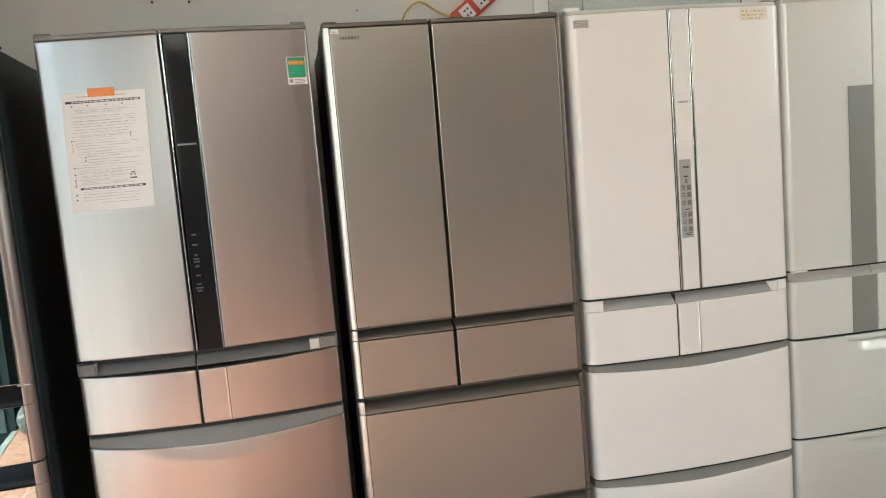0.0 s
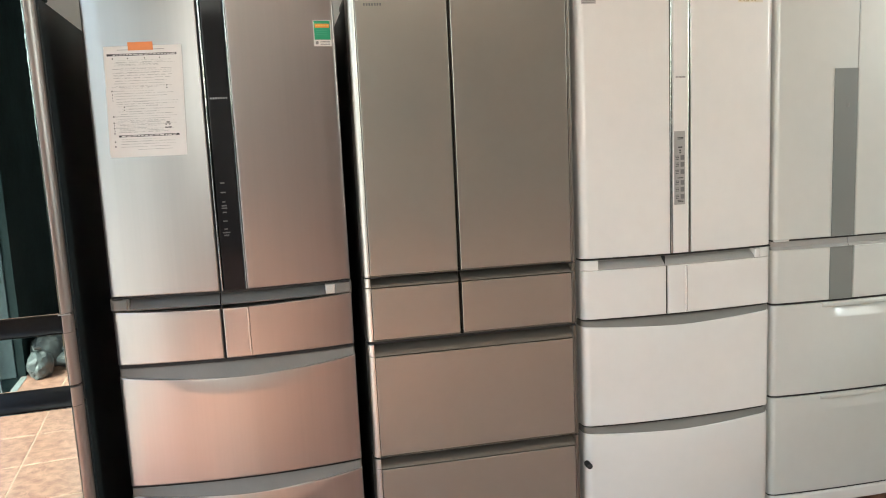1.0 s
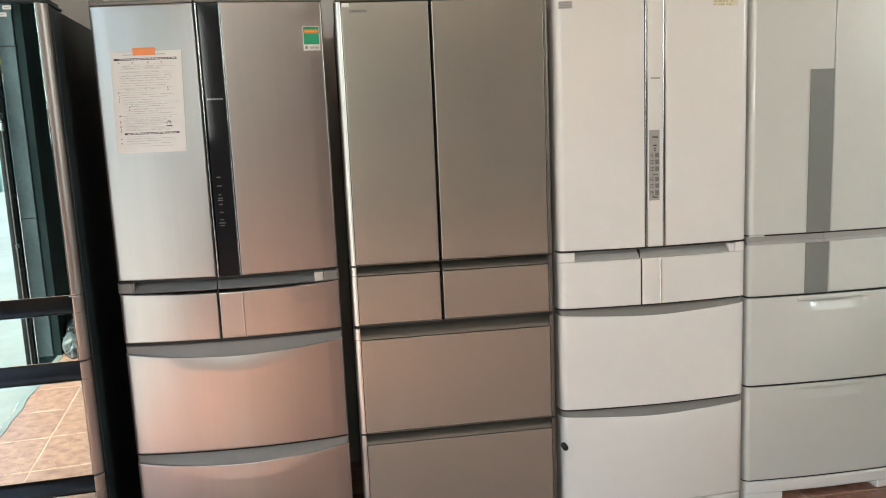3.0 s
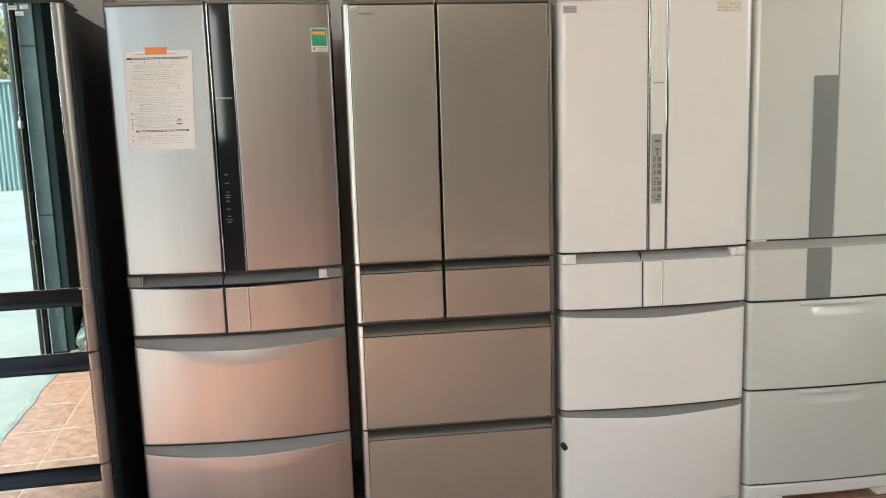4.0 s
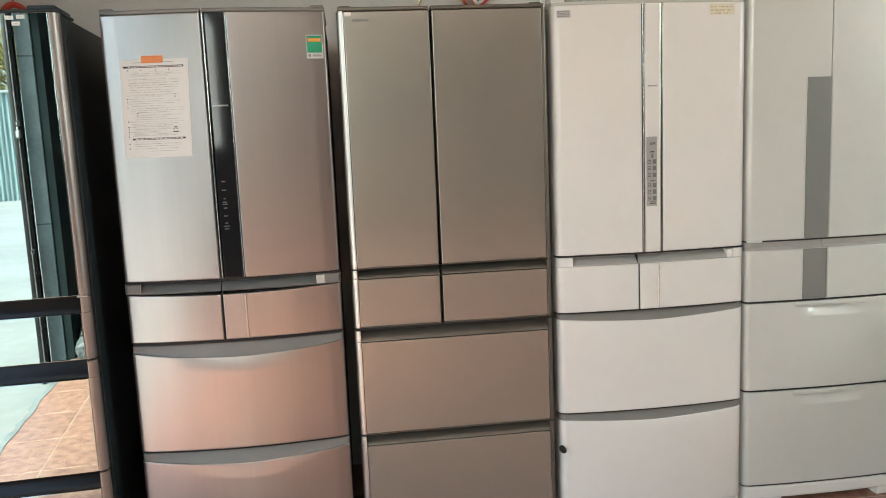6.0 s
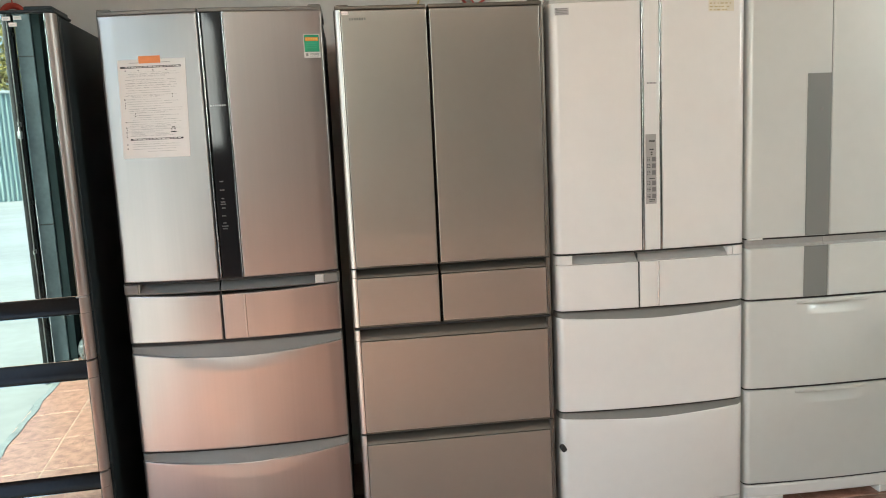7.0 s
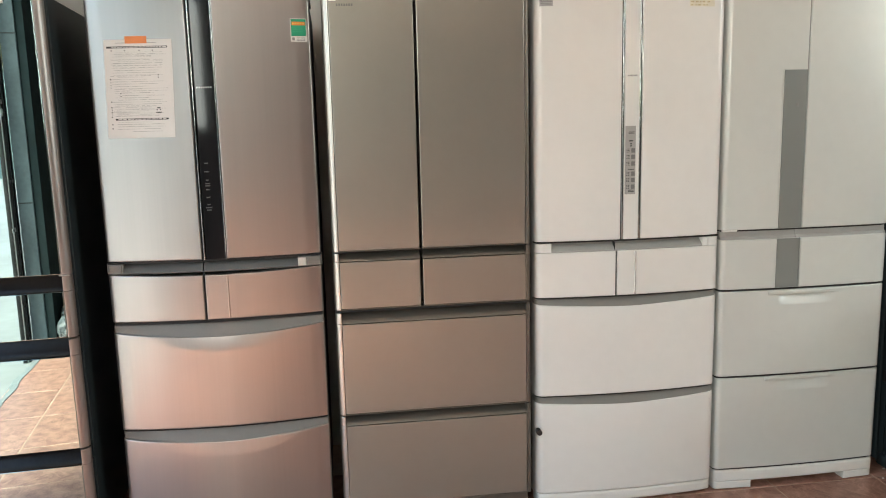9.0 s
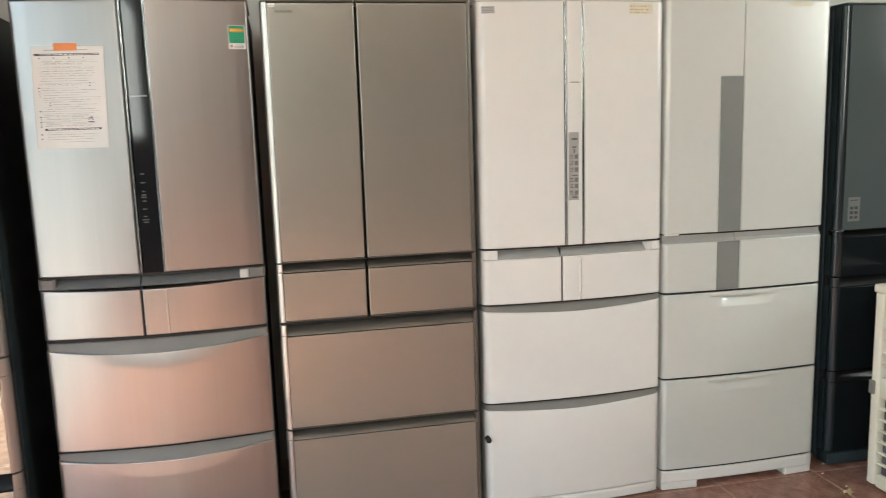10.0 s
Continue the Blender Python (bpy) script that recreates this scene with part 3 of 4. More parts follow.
def glass_fridge():
    t = thing("refrigerator", "champagne glass-fronted six-door fridge with bronze frame trim", "refrigerator", group="row of fridges")
    x0, x1 = 0.722, 1.402
    flat = lambda x: -0.017
    cabinet(t, x0, x1, 1.815, DARK_BODY)
    part("top_cap", panel(x0 + 0.004, 1.017, 1.817, 1.829, lambda x: -0.008, 0.30, bevel=0.003, nz=3), BRONZE, t)
    part("top_cap", panel(1.025, x1 - 0.004, 1.817, 1.829, lambda x: -0.008, 0.30, bevel=0.003, nz=3), BRONZE, t)
    hinge_cover(t, 0.750, 0.04, 1.828, BRONZE)
    hinge_cover(t, 1.375, 0.04, 1.828, BRONZE)
    L = [(0.7445, 1.0165), (1.0265, 1.386)]
    def leaf(name, a, b, z0, z1, left, right):
        d = part(name, panel(a, b, z0 + 0.003, z1 - 0.003, flat, 0.05, bevel=0.0025, nx=8, nz=6), GLASS_BEIGE, t)
        if left:
            part("side_band", band(x0, a - 0.0012, z0, z1, -1), STEEL_TRIM, d, "polished metal side band")
        if right:
            part("side_band", band(b + 0.0012, x1, z0, z1, 1, r=0.012), BRONZE, d)
        part("edge_trim", box((a, -0.0195, z0), (b, 0.04, z0 + 0.0032), 0.001, 1), BRONZE, d)
        return d
    d1 = leaf("door", *L[0], 0.986, 1.816, True, False)
    leaf("door", *L[1], 0.986, 1.816, False, True)
    part("maker_mark", marks(0.771, 0.826, 1.786, 0.0075, flat, 0.0003, gap=0.4), INK, d1, "small dark printed mark")
    def wedge(a, b, zb, zt):
        return grip(a, b, zb, zt, flat, 0.002, 0.040)
    for (a, b), zb in ((L[0], 0.953), (L[1], 0.953)):
        part("handle", wedge(a, b, zb, 0.982), BRONZE, t, "bronze recessed grip")
    leaf("drawer", *L[0], 0.786, 0.953, True, False)
    leaf("drawer", *L[1], 0.786, 0.953, False, True)
    for z0, z1, zg in ((0.413, 0.738, 0.776), (0.07, 0.374, 0.407)):
        leaf("drawer", L[0][0], L[1][1], z0, z1, True, True)
        part("handle", wedge(L[0][0], L[1][1], z1, zg), BRONZE, t)
        for xx, o in ((x0, -1), (L[1][1] + 0.0012, 1)):
            part("side_band", band(xx, xx + (0.0213 if o < 0 else 0.0148), z1 + 0.001, zg, o, r=0.022 if o < 0 else 0.012),
                 STEEL_TRIM if o < 0 else BRONZE, t)
    for xx, o in ((x0, -1), (L[1][1] + 0.0012, 1)):
        part("side_band", band(xx, xx + (0.0213 if o < 0 else 0.0148), 0.954, 0.982, o, r=0.022 if o < 0 else 0.012),
             STEEL_TRIM if o < 0 else BRONZE, t)
    for c, d in ((0.9825, 0.9858), (0.7765, 0.7858), (0.4075, 0.4128)):
        seam(t, x0 + 0.004, x1 - 0.004, c, d, lambda x: -0.017, 0.007)
    part("hinge_pin", box((0.728, -0.019, 0.9822), (0.775, 0.0, 0.9862), 0.001, 1), GASKET_AND_SHADE, t)
    part("hinge_pin", box((1.350, -0.02, 0.983), (1.392, 0.0, 0.987), 0.001, 1), GASKET_AND_SHADE, t)
    part("plinth", box((x0 + 0.01, -0.005, 0.012), (x1 - 0.01, 0.06, 0.064), 0.006), BRONZE, t)
    s = thing("price_sticker", "tiny white paper sticker on champagne glass", "sticker")
    part("label", on_face(0.748, 0.770, 1.799, 1.811, flat, 0.0006, 0.0005, 2), PAPER, s)
    part("print", on_face(0.750, 0.764, 1.802, 1.8032, flat, 0.0014, 0.0002, 2), INK_GREY, s)
    return t


glass_fridge()


# ---- white fridge with bowed drawers ----
def white_fridge():
    t = thing("refrigerator", "glossy white six-door fridge with metal-edged centre keypad", "refrigerator", group="row of fridges")
    x0, x1 = 1.423, 2.103
    f = bowed(x0, x1, 0.026, 0.020, 0.018)
    c = (x0 + x1) / 2
    cabinet(t, x0, x1, 1.815, WHITE_ENAMEL)
    part("top_cap", panel(x0 + 0.004, x1 - 0.004, 1.820, 1.831, lambda x: f(x) + 0.008, 0.3, bevel=0.003, nz=3), LIGHT_PLASTIC, t)
    hinge_cover(t, 1.452, 0.06, 1.830, WHITE_PLASTIC, 0.05, 0.08, 0.016)
    hinge_cover(t, 2.075, 0.04, 1.830, GREY_PLASTIC)
    part("door", panel(x0, 1.7228, 0.988, 1.819, f, 0.05, dx=0.028), WHITE_ENAMEL, t)
    d = part("door", panel(1.7975, x1, 0.988, 1.819, f, 0.05, dx=0.028), WHITE_ENAMEL, t)
    part("trim", panel(1.7265, 1.7345, 0.988, 1.819, lambda x: f(x) + 0.003, 0.05, bevel=0.003, nx=5), SATIN, d, "bright satin metal edge trim")
    part("trim", panel(1.7870, 1.7965, 0.988, 1.819, lambda x: f(x) + 0.0015, 0.05, bevel=0.003, nx=5), SATIN, d)
    fp = lambda x: f(x) + 0.001
    strip = part("centre_strip", panel(1.735, 1.7865, 0.988, 1.819, fp, 0.05, bevel=0.002), WHITE_ENAMEL, d)
    part("maker_mark", marks(1.744, 1.778, 1.550, 0.005, fp, 0.0004), INK_GREY, strip)
    key = part("keypad", on_face(1.7370, 1.7740, 1.146, 1.381, fp, 0.0006, 0.0012, 4), PANEL_GREY, strip, "grey membrane keypad with dark keys")
    kb, kd = [], []
    for z in (1.297, 1.275, 1.252, 1.217, 1.195, 1.172):
        kb.append(on_face(1.7585, 1.7715, z - 0.0075, z + 0.0075, fp, 0.0019, 0.0006, 1))
        for dz in (-0.005, 0, 0.005):
            kd.append(on_face(1.7415, 1.745, z + dz - 0.001, z + dz + 0.001, fp, 0.0019, 0.0004, 1))
            kd.append(on_face(1.747, 1.7525, z + dz - 0.001, z + dz + 0.001, fp, 0.0019, 0.0004, 1))
    for z, w in ((1.330, .014), (1.320, .006), (1.313, .006)):
        kd.append(on_face(1.7575 - w / 2, 1.7575 + w / 2, z - 0.002, z + 0.002, fp, 0.0019, 0.0004, 1))
    kg = [on_face(1.7485, 1.7685, z - 0.0012, z + 0.0012, fp, 0.0019, 0.0003, 1) for z in (1.360, 1.356, 1.232, 1.160, 1.155)]
    key_mat = mat("dark_key", (0.16, 0.16, 0.155), 0.5, 0, 0.1, 40)
    for me in kb:
        part("key", me, key_mat, key)
    tagged(part("key_print", joined(kd + kg), INK, key), kind="stuff")
    # grips
    part("handle", grip(1.478, 1.7040, 0.948, 0.979, f, 0.004, 0.03), GRIP_PALE, t, "pale grey recessed grip")
    part("handle", grip(1.707, 2.040, 0.948, 0.979, f, 0.004, 0.03), GRIP_PALE, t, "pale grey recessed grip")
    part("grip_end", panel(x0, 1.479, 0.949, 0.981, f, 0.05, bevel=0.003, nz=4, dx=0.028), WHITE_ENAMEL, t)
    part("grip_end", panel(2.036, 2.056, 0.950, 0.979, f, 0.05, bevel=0.003, nz=4), WHITE_PLASTIC, t)
    part("grip_end", panel(2.057, x1, 0.949, 0.981, f, 0.05, bevel=0.003, nz=4, dx=0.028), WHITE_ENAMEL, t)
    part("drawer", panel(x0, 1.7080, 0.788, 0.948, f, 0.05, dx=0.028), WHITE_ENAMEL, t)
    d = part("drawer", panel(1.7140, x1, 0.788, 0.948, f, 0.05, dx=0.028), WHITE_ENAMEL, t)
    part("trim", panel(1.776, 1.783, 0.790, 0.945, lambda x: f(x) - 0.003, 0.0, bevel=0.003, nx=5), BRIGHT_TRIM, d, "bright satin trim line")
    for zt, zb, end, mid in ((0.782, 0.426, 0.764, 0.749), (0.420, 0.056, 0.400, 0.386)):
        top = lambda x, e=end, m=mid: e - (e - m) * max(0, 1 - ((x - c) / 0.34) ** 2)
        sc = lambda x, z, m=mid: 0.006 * math.exp(-((x - c) / 0.2) ** 2) * max(0, 1 - (m - z) / 0.04) ** 2 if z > m - 0.04 else 0
        d = part("drawer", panel(x0, x1, zb, end, f, 0.05, top=top, scoop=sc, nx=50, nz=22, dx=0.028), WHITE_ENAMEL, t)
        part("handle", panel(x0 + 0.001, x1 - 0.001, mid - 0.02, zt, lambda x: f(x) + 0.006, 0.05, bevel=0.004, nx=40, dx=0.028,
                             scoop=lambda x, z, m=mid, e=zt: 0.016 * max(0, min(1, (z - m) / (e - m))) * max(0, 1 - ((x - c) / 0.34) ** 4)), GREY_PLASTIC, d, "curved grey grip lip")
    part("plinth", plan_box(x0 + 0.004, x1 - 0.004, 0.012, 0.052, f, 0.0, 0.06, 0.008), WHITE_ENAMEL, t)
    for a, b in ((x0 + 0.004, x0 + 0.030), (x1 - 0.030, x1 - 0.004)):
        part("hinge_pin", box((a, -0.006, 0.9815), (b, 0.03, 0.9875), 0.002, 1), GASKET_AND_SHADE, t, "dark door hinge plate")
    for a, b, c, d in ((x0 + 0.003, x1 - 0.003, 0.9815, 0.9878), (x0 + 0.003, x1 - 0.003, 0.7825, 0.7878), (x0 + 0.003, x1 - 0.003, 0.4205, 0.4258),
                       (1.7085, 1.7135, 0.789, 0.947), (1.7043, 1.7067, 0.949, 0.979), (1.7236, 1.7264, 0.988, 1.818)):
        seam(t, a, b, c, d, f, 0.006)
    part("drawer_stop", rod((1.428, -0.006, 0.300), (1.428, -0.034, 0.300), 0.010), GASKET_AND_SHADE, t, "dark rubber side stop")
    s = thing("rating_sticker", "small grey printed sticker on white door", "sticker")
    part("label", on_face(1.440, 1.485, 1.780, 1.803, f, 0.0008, 0.0005, 4), mat("grey_sticker", (0.45, 0.43, 0.42), 0.5, 0, 0.1, 40), s)
    pr = [on_face(1.443, 1.481, 1.783 + k * 0.005, 1.7855 + k * 0.005, f, 0.0016, 0.0003, 4) for k in range(3)]
    pr.append(on_face(1.442, 1.449, 1.797, 1.802, f, 0.0016, 0.0003, 1))
    pr.append(on_face(1.452, 1.480, 1.7985, 1.801, f, 0.0016, 0.0003, 3))
    part("print", joined(pr), INK_GREY, s)
    s = thing("tape_label", "yellowed tape with faint handwriting on white door", "sticker")
    part("tape", on_face(1.962, 2.055, 1.777, 1.813, f, 0.0008, 0.0003, 6), OLD_TAPE, s)
    hw = []
    rng = random.Random(9)
    for z in (1.803, 1.792, 1.782):
        x = 1.966
        while x < 2.045 - (0.02 if z < 1.79 else 0):
            w = rng.uniform(.004, .014)
            hw.append(on_face(x, x + w, z - 0.002, z + 0.002, f, 0.0013, 0.0002, 1))
            x += w + rng.uniform(.003, .010)
    part("handwriting", joined(hw), mat("faded_yellow_ink", (0.50, 0.42, 0.24), 0.7, 0, 0.1, 40), s)
    return t


white_fridge()


# ---- pearl white fridge with a silver panel ----
def pearl_fridge():
    t = thing("refrigerator", "pearl white six-door fridge with grey centre panel", "refrigerator", group="row of fridges")
    x0, x1 = 2.116, 2.777
    f = bowed(x0, x1, 0.020, 0.012, 0.022)
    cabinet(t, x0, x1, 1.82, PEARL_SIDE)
    part("top_cap", panel(x0 + 0.004, x1 - 0.004, 1.828, 1.838, lambda x: f(x) + 0.006, 0.3, bevel=0.003, nz=3), LIGHT_PLASTIC, t)
    hinge_cover(t, 2.145, 0.05, 1.836, GREY_PLASTIC)
    a = part("door", panel(x0, 2.4155, 0.998, 1.827, f, 0.05, dx=0.028), PEARL_ENAMEL, t)
    b = part("door", panel(2.4195, x1, 0.998, 1.827, f, 0.05, dx=0.028), PEARL_ENAMEL, t)
    part("control_panel", on_face(2.327, 2.4135, 1.0, 1.562, f, 0.001, 0.003, 6), SILVER_PANEL, a, "grey silver vertical panel")
    part("badge", on_face(2.371, 2.383, 1.434, 1.447, f, 0.0042, 0.0006, 2), INK_GREY, a)
    part("handle", grip(x0 + 0.002, 2.398, 0.963, 0.992, f, 0.002, 0.010), GRIP_GREY, t)
    part("handle", grip(2.400, x1 - 0.002, 0.963, 0.992, f, 0.002, 0.010), GRIP_GREY, t)
    part("drawer", panel(x0, 2.4145, 0.778, 0.962, f, 0.05, dx=0.028), PEARL_ENAMEL, t)
    part("drawer", panel(2.4185, x1, 0.778, 0.962, f, 0.05, dx=0.028), PEARL_ENAMEL, t)
    part("control_panel", on_face(2.325, 2.4125, 0.780, 0.962, f, 0.001, 0.0015, 6), SILVER_PANEL, t)
    part("hinge_pin", box((2.122, 0.0, 0.992), (2.175, 0.02, 0.998), 0.0015, 1), WHITE_PLASTIC, t)
    for z0, z1 in ((0.448, 0.770), (0.084, 0.440)):
        sc = lambda x, z, e=z1: 0.024 * math.exp(-((x - 2.444) / 0.10) ** 4) * max(0, 1 - (e - 0.016 - z) / 0.040) if e - 0.056 < z < e - 0.016 else 0
        d = part("drawer", panel(x0, x1, z0, z1, f, 0.05, scoop=sc, nx=70, nz=90, dx=0.028), PEARL_ENAMEL, t)
        part("handle", panel(2.300, 2.556, z1 - 0.016, z1 - 0.003, lambda x: f(x) - 0.003, 0.0, bevel=0.003, nz=4), PEARL_ENAMEL, d, "slim grip bar")
    for a, b, c, d in ((x0 + 0.003, x1 - 0.003, 0.9925, 0.9978), (x0 + 0.003, x1 - 0.003, 0.7705, 0.7778), (x0 + 0.003, x1 - 0.003, 0.4405, 0.4478),
                       (2.4150, 2.4190, 0.779, 0.961), (2.4157, 2.4193, 0.999, 1.826), (x0 + 0.003, x1 - 0.003, 0.0775, 0.0835)):
        seam(t, a, b, c, d, f, 0.006)
    part("plinth", plan_box(x0 + 0.003, x1 - 0.001, 0.030, 0.077, f, 0.0, 0.06, 0.008), WHITE_ENAMEL, t)
    for a0, b0 in ((x0 + 0.004, 2.265), (2.650, x1 - 0.002)):
        part("plinth_foot", plan_box(a0, b0, 0.002, 0.032, f, 0.002, 0.06, 0.004), WHITE_ENAMEL, t)
    s = thing("tape_label", "strip of yellowed clear tape on pearl white door", "sticker")
    part("tape", on_face(2.600, 2.690, 1.805, 1.822, f, 0.0008, 0.0003, 4), OLD_TAPE, s)
    return t


pearl_fridge()


# ---- black mirror-glass fridges ----
def mirror_fridge(m, label, glass, trim, lowers, low_glass=None):
    t = thing("refrigerator", label, "refrigerator", m, group="row of fridges")
    x0, x1, R = -0.685, 0.0, 0.026
    part("body", box((x0 + 0.003, 0.05, 0.03), (x1 - 0.003, 0.70, 1.812), 0.006, 3), BLACK_BODY, t)
    part("gasket", box((x0 + 0.012, 0.036, 0.06), (x1 - 0.012, 0.048, 1.80), 0.002, 1), GASKET_AND_SHADE, t)
    for x in (x0 + 0.06, x1 - 0.06):
        for y in (0.09, 0.62):
            part("foot", rod((x, y, 0.0), (x, y, 0.034), 0.018), GALV, t)
    part("top_cap", box((x0, -0.022, 1.8128), (x1, 0.16, 1.8222), 0.004, 3), BLACK_BODY, t)
    part("hinge_cover", box((-0.085, -0.012, 1.8215), (-0.006, 0.15, 1.834), 0.005, 3), BLACK_BODY, t)
    flat = lambda x: -R
    def leaf(name, a, b, z0, z1, left, right):
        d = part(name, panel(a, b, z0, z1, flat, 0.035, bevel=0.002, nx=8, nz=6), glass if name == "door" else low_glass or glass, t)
        if left:
            part("side_band", band(x0, a - 0.001, z0, z1, -1, -R, 0.004, R), trim, d, "satin metal side band")
            part("door_edge", box((x0 + 0.002, 0.0045, z0), (a - 0.001, 0.035, z1), 0.001, 1), BLACK_BODY, d)
        if right:
            part("side_band", band(b + 0.001, x1, z0, z1, 1, -R, 0.004, R), trim, d, "satin metal side band")
            part("door_edge", box((b + 0.001, 0.0045, z0), (x1 - 0.002, 0.035, z1), 0.001, 1), BLACK_BODY, d)
        return d
    a, b, mid = x0 + R, x1 - R, (x0 + x1) / 2
    leaf("door", a, mid - 0.003, 0.972, 1.812, True, False)
    leaf("door", mid + 0.003, b, 0.972, 1.812, False, True)
    for z0, z1 in lowers:
        leaf("drawer", a, b, z0, z1, True, True)
    tops = [l[1] for l in lowers]
    nexts = [0.966] + [l[0] - 0.006 for l in lowers[:-1]]
    for z1, zt in zip(tops, nexts):
        part("handle", grip(a, b, z1 + 0.001, zt, flat, 0.003, 0.030), BLACK_GLOSS, t, "glossy black recessed grip")
        for xx, o in ((x0, -1), (b + 0.001, 1)):
            part("side_band", band(xx, xx + R - 0.001, z1 + 0.001, zt, o, -R, 0.004, R), trim, t)
    for x in (x0 + 0.002, x1 - 0.034):
        part("hinge_pin", box((x, -R + 0.002, 0.9665), (x + 0.032, 0.01, 0.9715), 0.0015, 1), GALV, t, "bright metal hinge plate")
    part("plinth", box((x0 + 0.01, -0.02, 0.012), (x1 - 0.01, 0.05, 0.06), 0.006), BLACK_BODY, t)
    return t


M0 = pose(-0.074, -0.096, 0.002, 0, -0.3, 3.5)
mirror_fridge(M0, "black mirror-glass fridge with satin metal door edges, turned slightly", BLACK_GLASS, BAND_STEEL,
              ((0.772, 0.918), (0.408, 0.712), (0.070, 0.352)))
flat0 = lambda x: -0.026
for x, z in ((-0.128, 1.797), (-0.098, 1.799), (-0.112, 1.780)):
    s = thing("price_sticker", "tiny white printed sticker on black mirror glass", "sticker", M0)
    part("label", on_face(x - 0.012, x + 0.010, z - 0.005, z + 0.006, flat0, 0.0006, 0.0005, 2), PAPER, s)
    part("print", on_face(x - 0.009, x + 0.004, z - 0.001, z + 0.0005, flat0, 0.0014, 0.0002, 1), INK_GREY, s)

M5 = pose(3.525, 0.03, 0)
# Door grey is the room's reflection put into the base colour of black glass.
GLASS_WITH_REFLECTION = mat("black_glass_with_grey_reflection", (0.075, 0.092, 0.092), 0.10, 0.0, 0.04, 3, spec=0.3)
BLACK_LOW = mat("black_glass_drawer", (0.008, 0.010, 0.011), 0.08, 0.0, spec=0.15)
BLACK_TRIM = mat("black_satin_trim", (0.012, 0.018, 0.021), 0.16, 0.0, 0.05, 10)
mirror_fridge(M5, "glossy black glass fridge beside the pearl white fridge", GLASS_WITH_REFLECTION, BLACK_TRIM,
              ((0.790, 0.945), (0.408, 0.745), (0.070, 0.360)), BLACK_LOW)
s = thing("rating_sticker", "small dark printed sticker on black glass door", "sticker", M5)
part("label", on_face(-0.640, -0.588, 1.005, 1.098, flat0, 0.0006, 0.0005, 2), mat("dark_grey_sticker", (0.13, 0.14, 0.14), 0.4, 0, 0.1, 40), s)
part("print", joined([on_face(-0.632 + (k % 2) * 0.02, -0.618 + (k % 2) * 0.02, 1.015 + (k // 2) * 0.018, 1.026 + (k // 2) * 0.018, flat0, 0.0014, 0.0003, 1)
                      for k in range(6)] + [on_face(-0.632, -0.598, 1.085, 1.088, flat0, 0.0014, 0.0003, 1)]), INK, s)


# ---- outdoor condenser unit ----
def condenser():
    t = thing("condenser_unit", "aged cream outdoor air-conditioner unit with coil grille, standing on floor", "air conditioner")
    x, y1, y0, h, d = 2.885, -0.162, -1.04, 0.792, 0.32
    part("coil", box((x + 0.022, y0 + 0.05, 0.05), (x + 0.045, y1 - 0.05, 0.75), 0.0), FIN, t, "dull grey finned coil")
    part("casing", box((x + 0.05, y0, 0.02), (x + d, y1, h - 0.03), 0.008, 3), CREAM, t)
    part("lid", box((x - 0.006, y0 - 0.006, h - 0.032), (x + d + 0.006, y1 + 0.006, h), 0.008, 3), CREAM, t)
    for a, b in ((y1 - 0.038, y1), (y0, y0 + 0.038)):
        part("corner_post", box((x, a, 0.02), (x + 0.05, b, h - 0.033), 0.006, 3), CREAM, t)
    for a, b in ((0.680, h - 0.033), (0.365, 0.445), (0.015, 0.065)):
        part("cross_panel", box((x + 0.006, y0 + 0.039, a), (x + 0.05, y1 - 0.039, b), 0.005, 2), CREAM, t)
    part("clip", box((x - 0.006, y1 - 0.022, 0.372), (x + 0.02, y1 + 0.006, 0.425), 0.004, 2), GREY_PLASTIC, t, "grey plastic corner clip")
    for a, b in ((0.445, 0.680), (0.065, 0.365)):
        n = round((b - a) / 0.045)
        for k in range(1, n):
            z = a + (b - a) * k / n
            part("slat", box((x + 0.008, y0 + 0.036, z - 0.0035), (x + 0.026, y1 - 0.036, z + 0.0035), 0.002, 1), CREAM, t)
    for k in range(1, 6):
        yy = y1 - 0.038 - k * 0.132
        part("upright_bar", box((x + 0.010, yy - 0.004, 0.06), (x + 0.022, yy + 0.004, 0.685), 0.002, 1), CREAM, t)
    for yy in (y0 + 0.15, y1 - 0.15):
        part("foot", box((x + 0.02, yy - 0.03, 0.0), (x + d - 0.02, yy + 0.03, 0.022), 0.003, 1), GALV, t)


condenser()


# ---- things on the wall and on the fridges ----
def power_strip(m, label):
    t = thing("power_strip", label, "power strip", m)
    part("case", box((-0.16, -0.036, -0.036), (0.16, 0.0, 0.036), 0.010, 3), RED, t)
    for k in range(4):
        x = -0.105 + k * 0.068
        s = part("socket", box((x - 0.024, -0.041, -0.026), (x + 0.024, -0.034, 0.026), 0.004, 2), WHITE_PLASTIC, t)
        for dz in (-0.010, 0.010):
            part("slot", box((x - 0.010, -0.0435, dz - 0.0035), (x - 0.002, -0.040, dz + 0.0035), 0.001, 1), INK, s)
            part("slot", box((x + 0.006, -0.0435, dz - 0.0035), (x + 0.013, -0.040, dz + 0.0035), 0.001, 1), INK, s)
    part("switch", box((-0.155, -0.040, -0.018), (-0.136, -0.034, 0.018), 0.003, 2), GREY_PLASTIC, t)
    return t


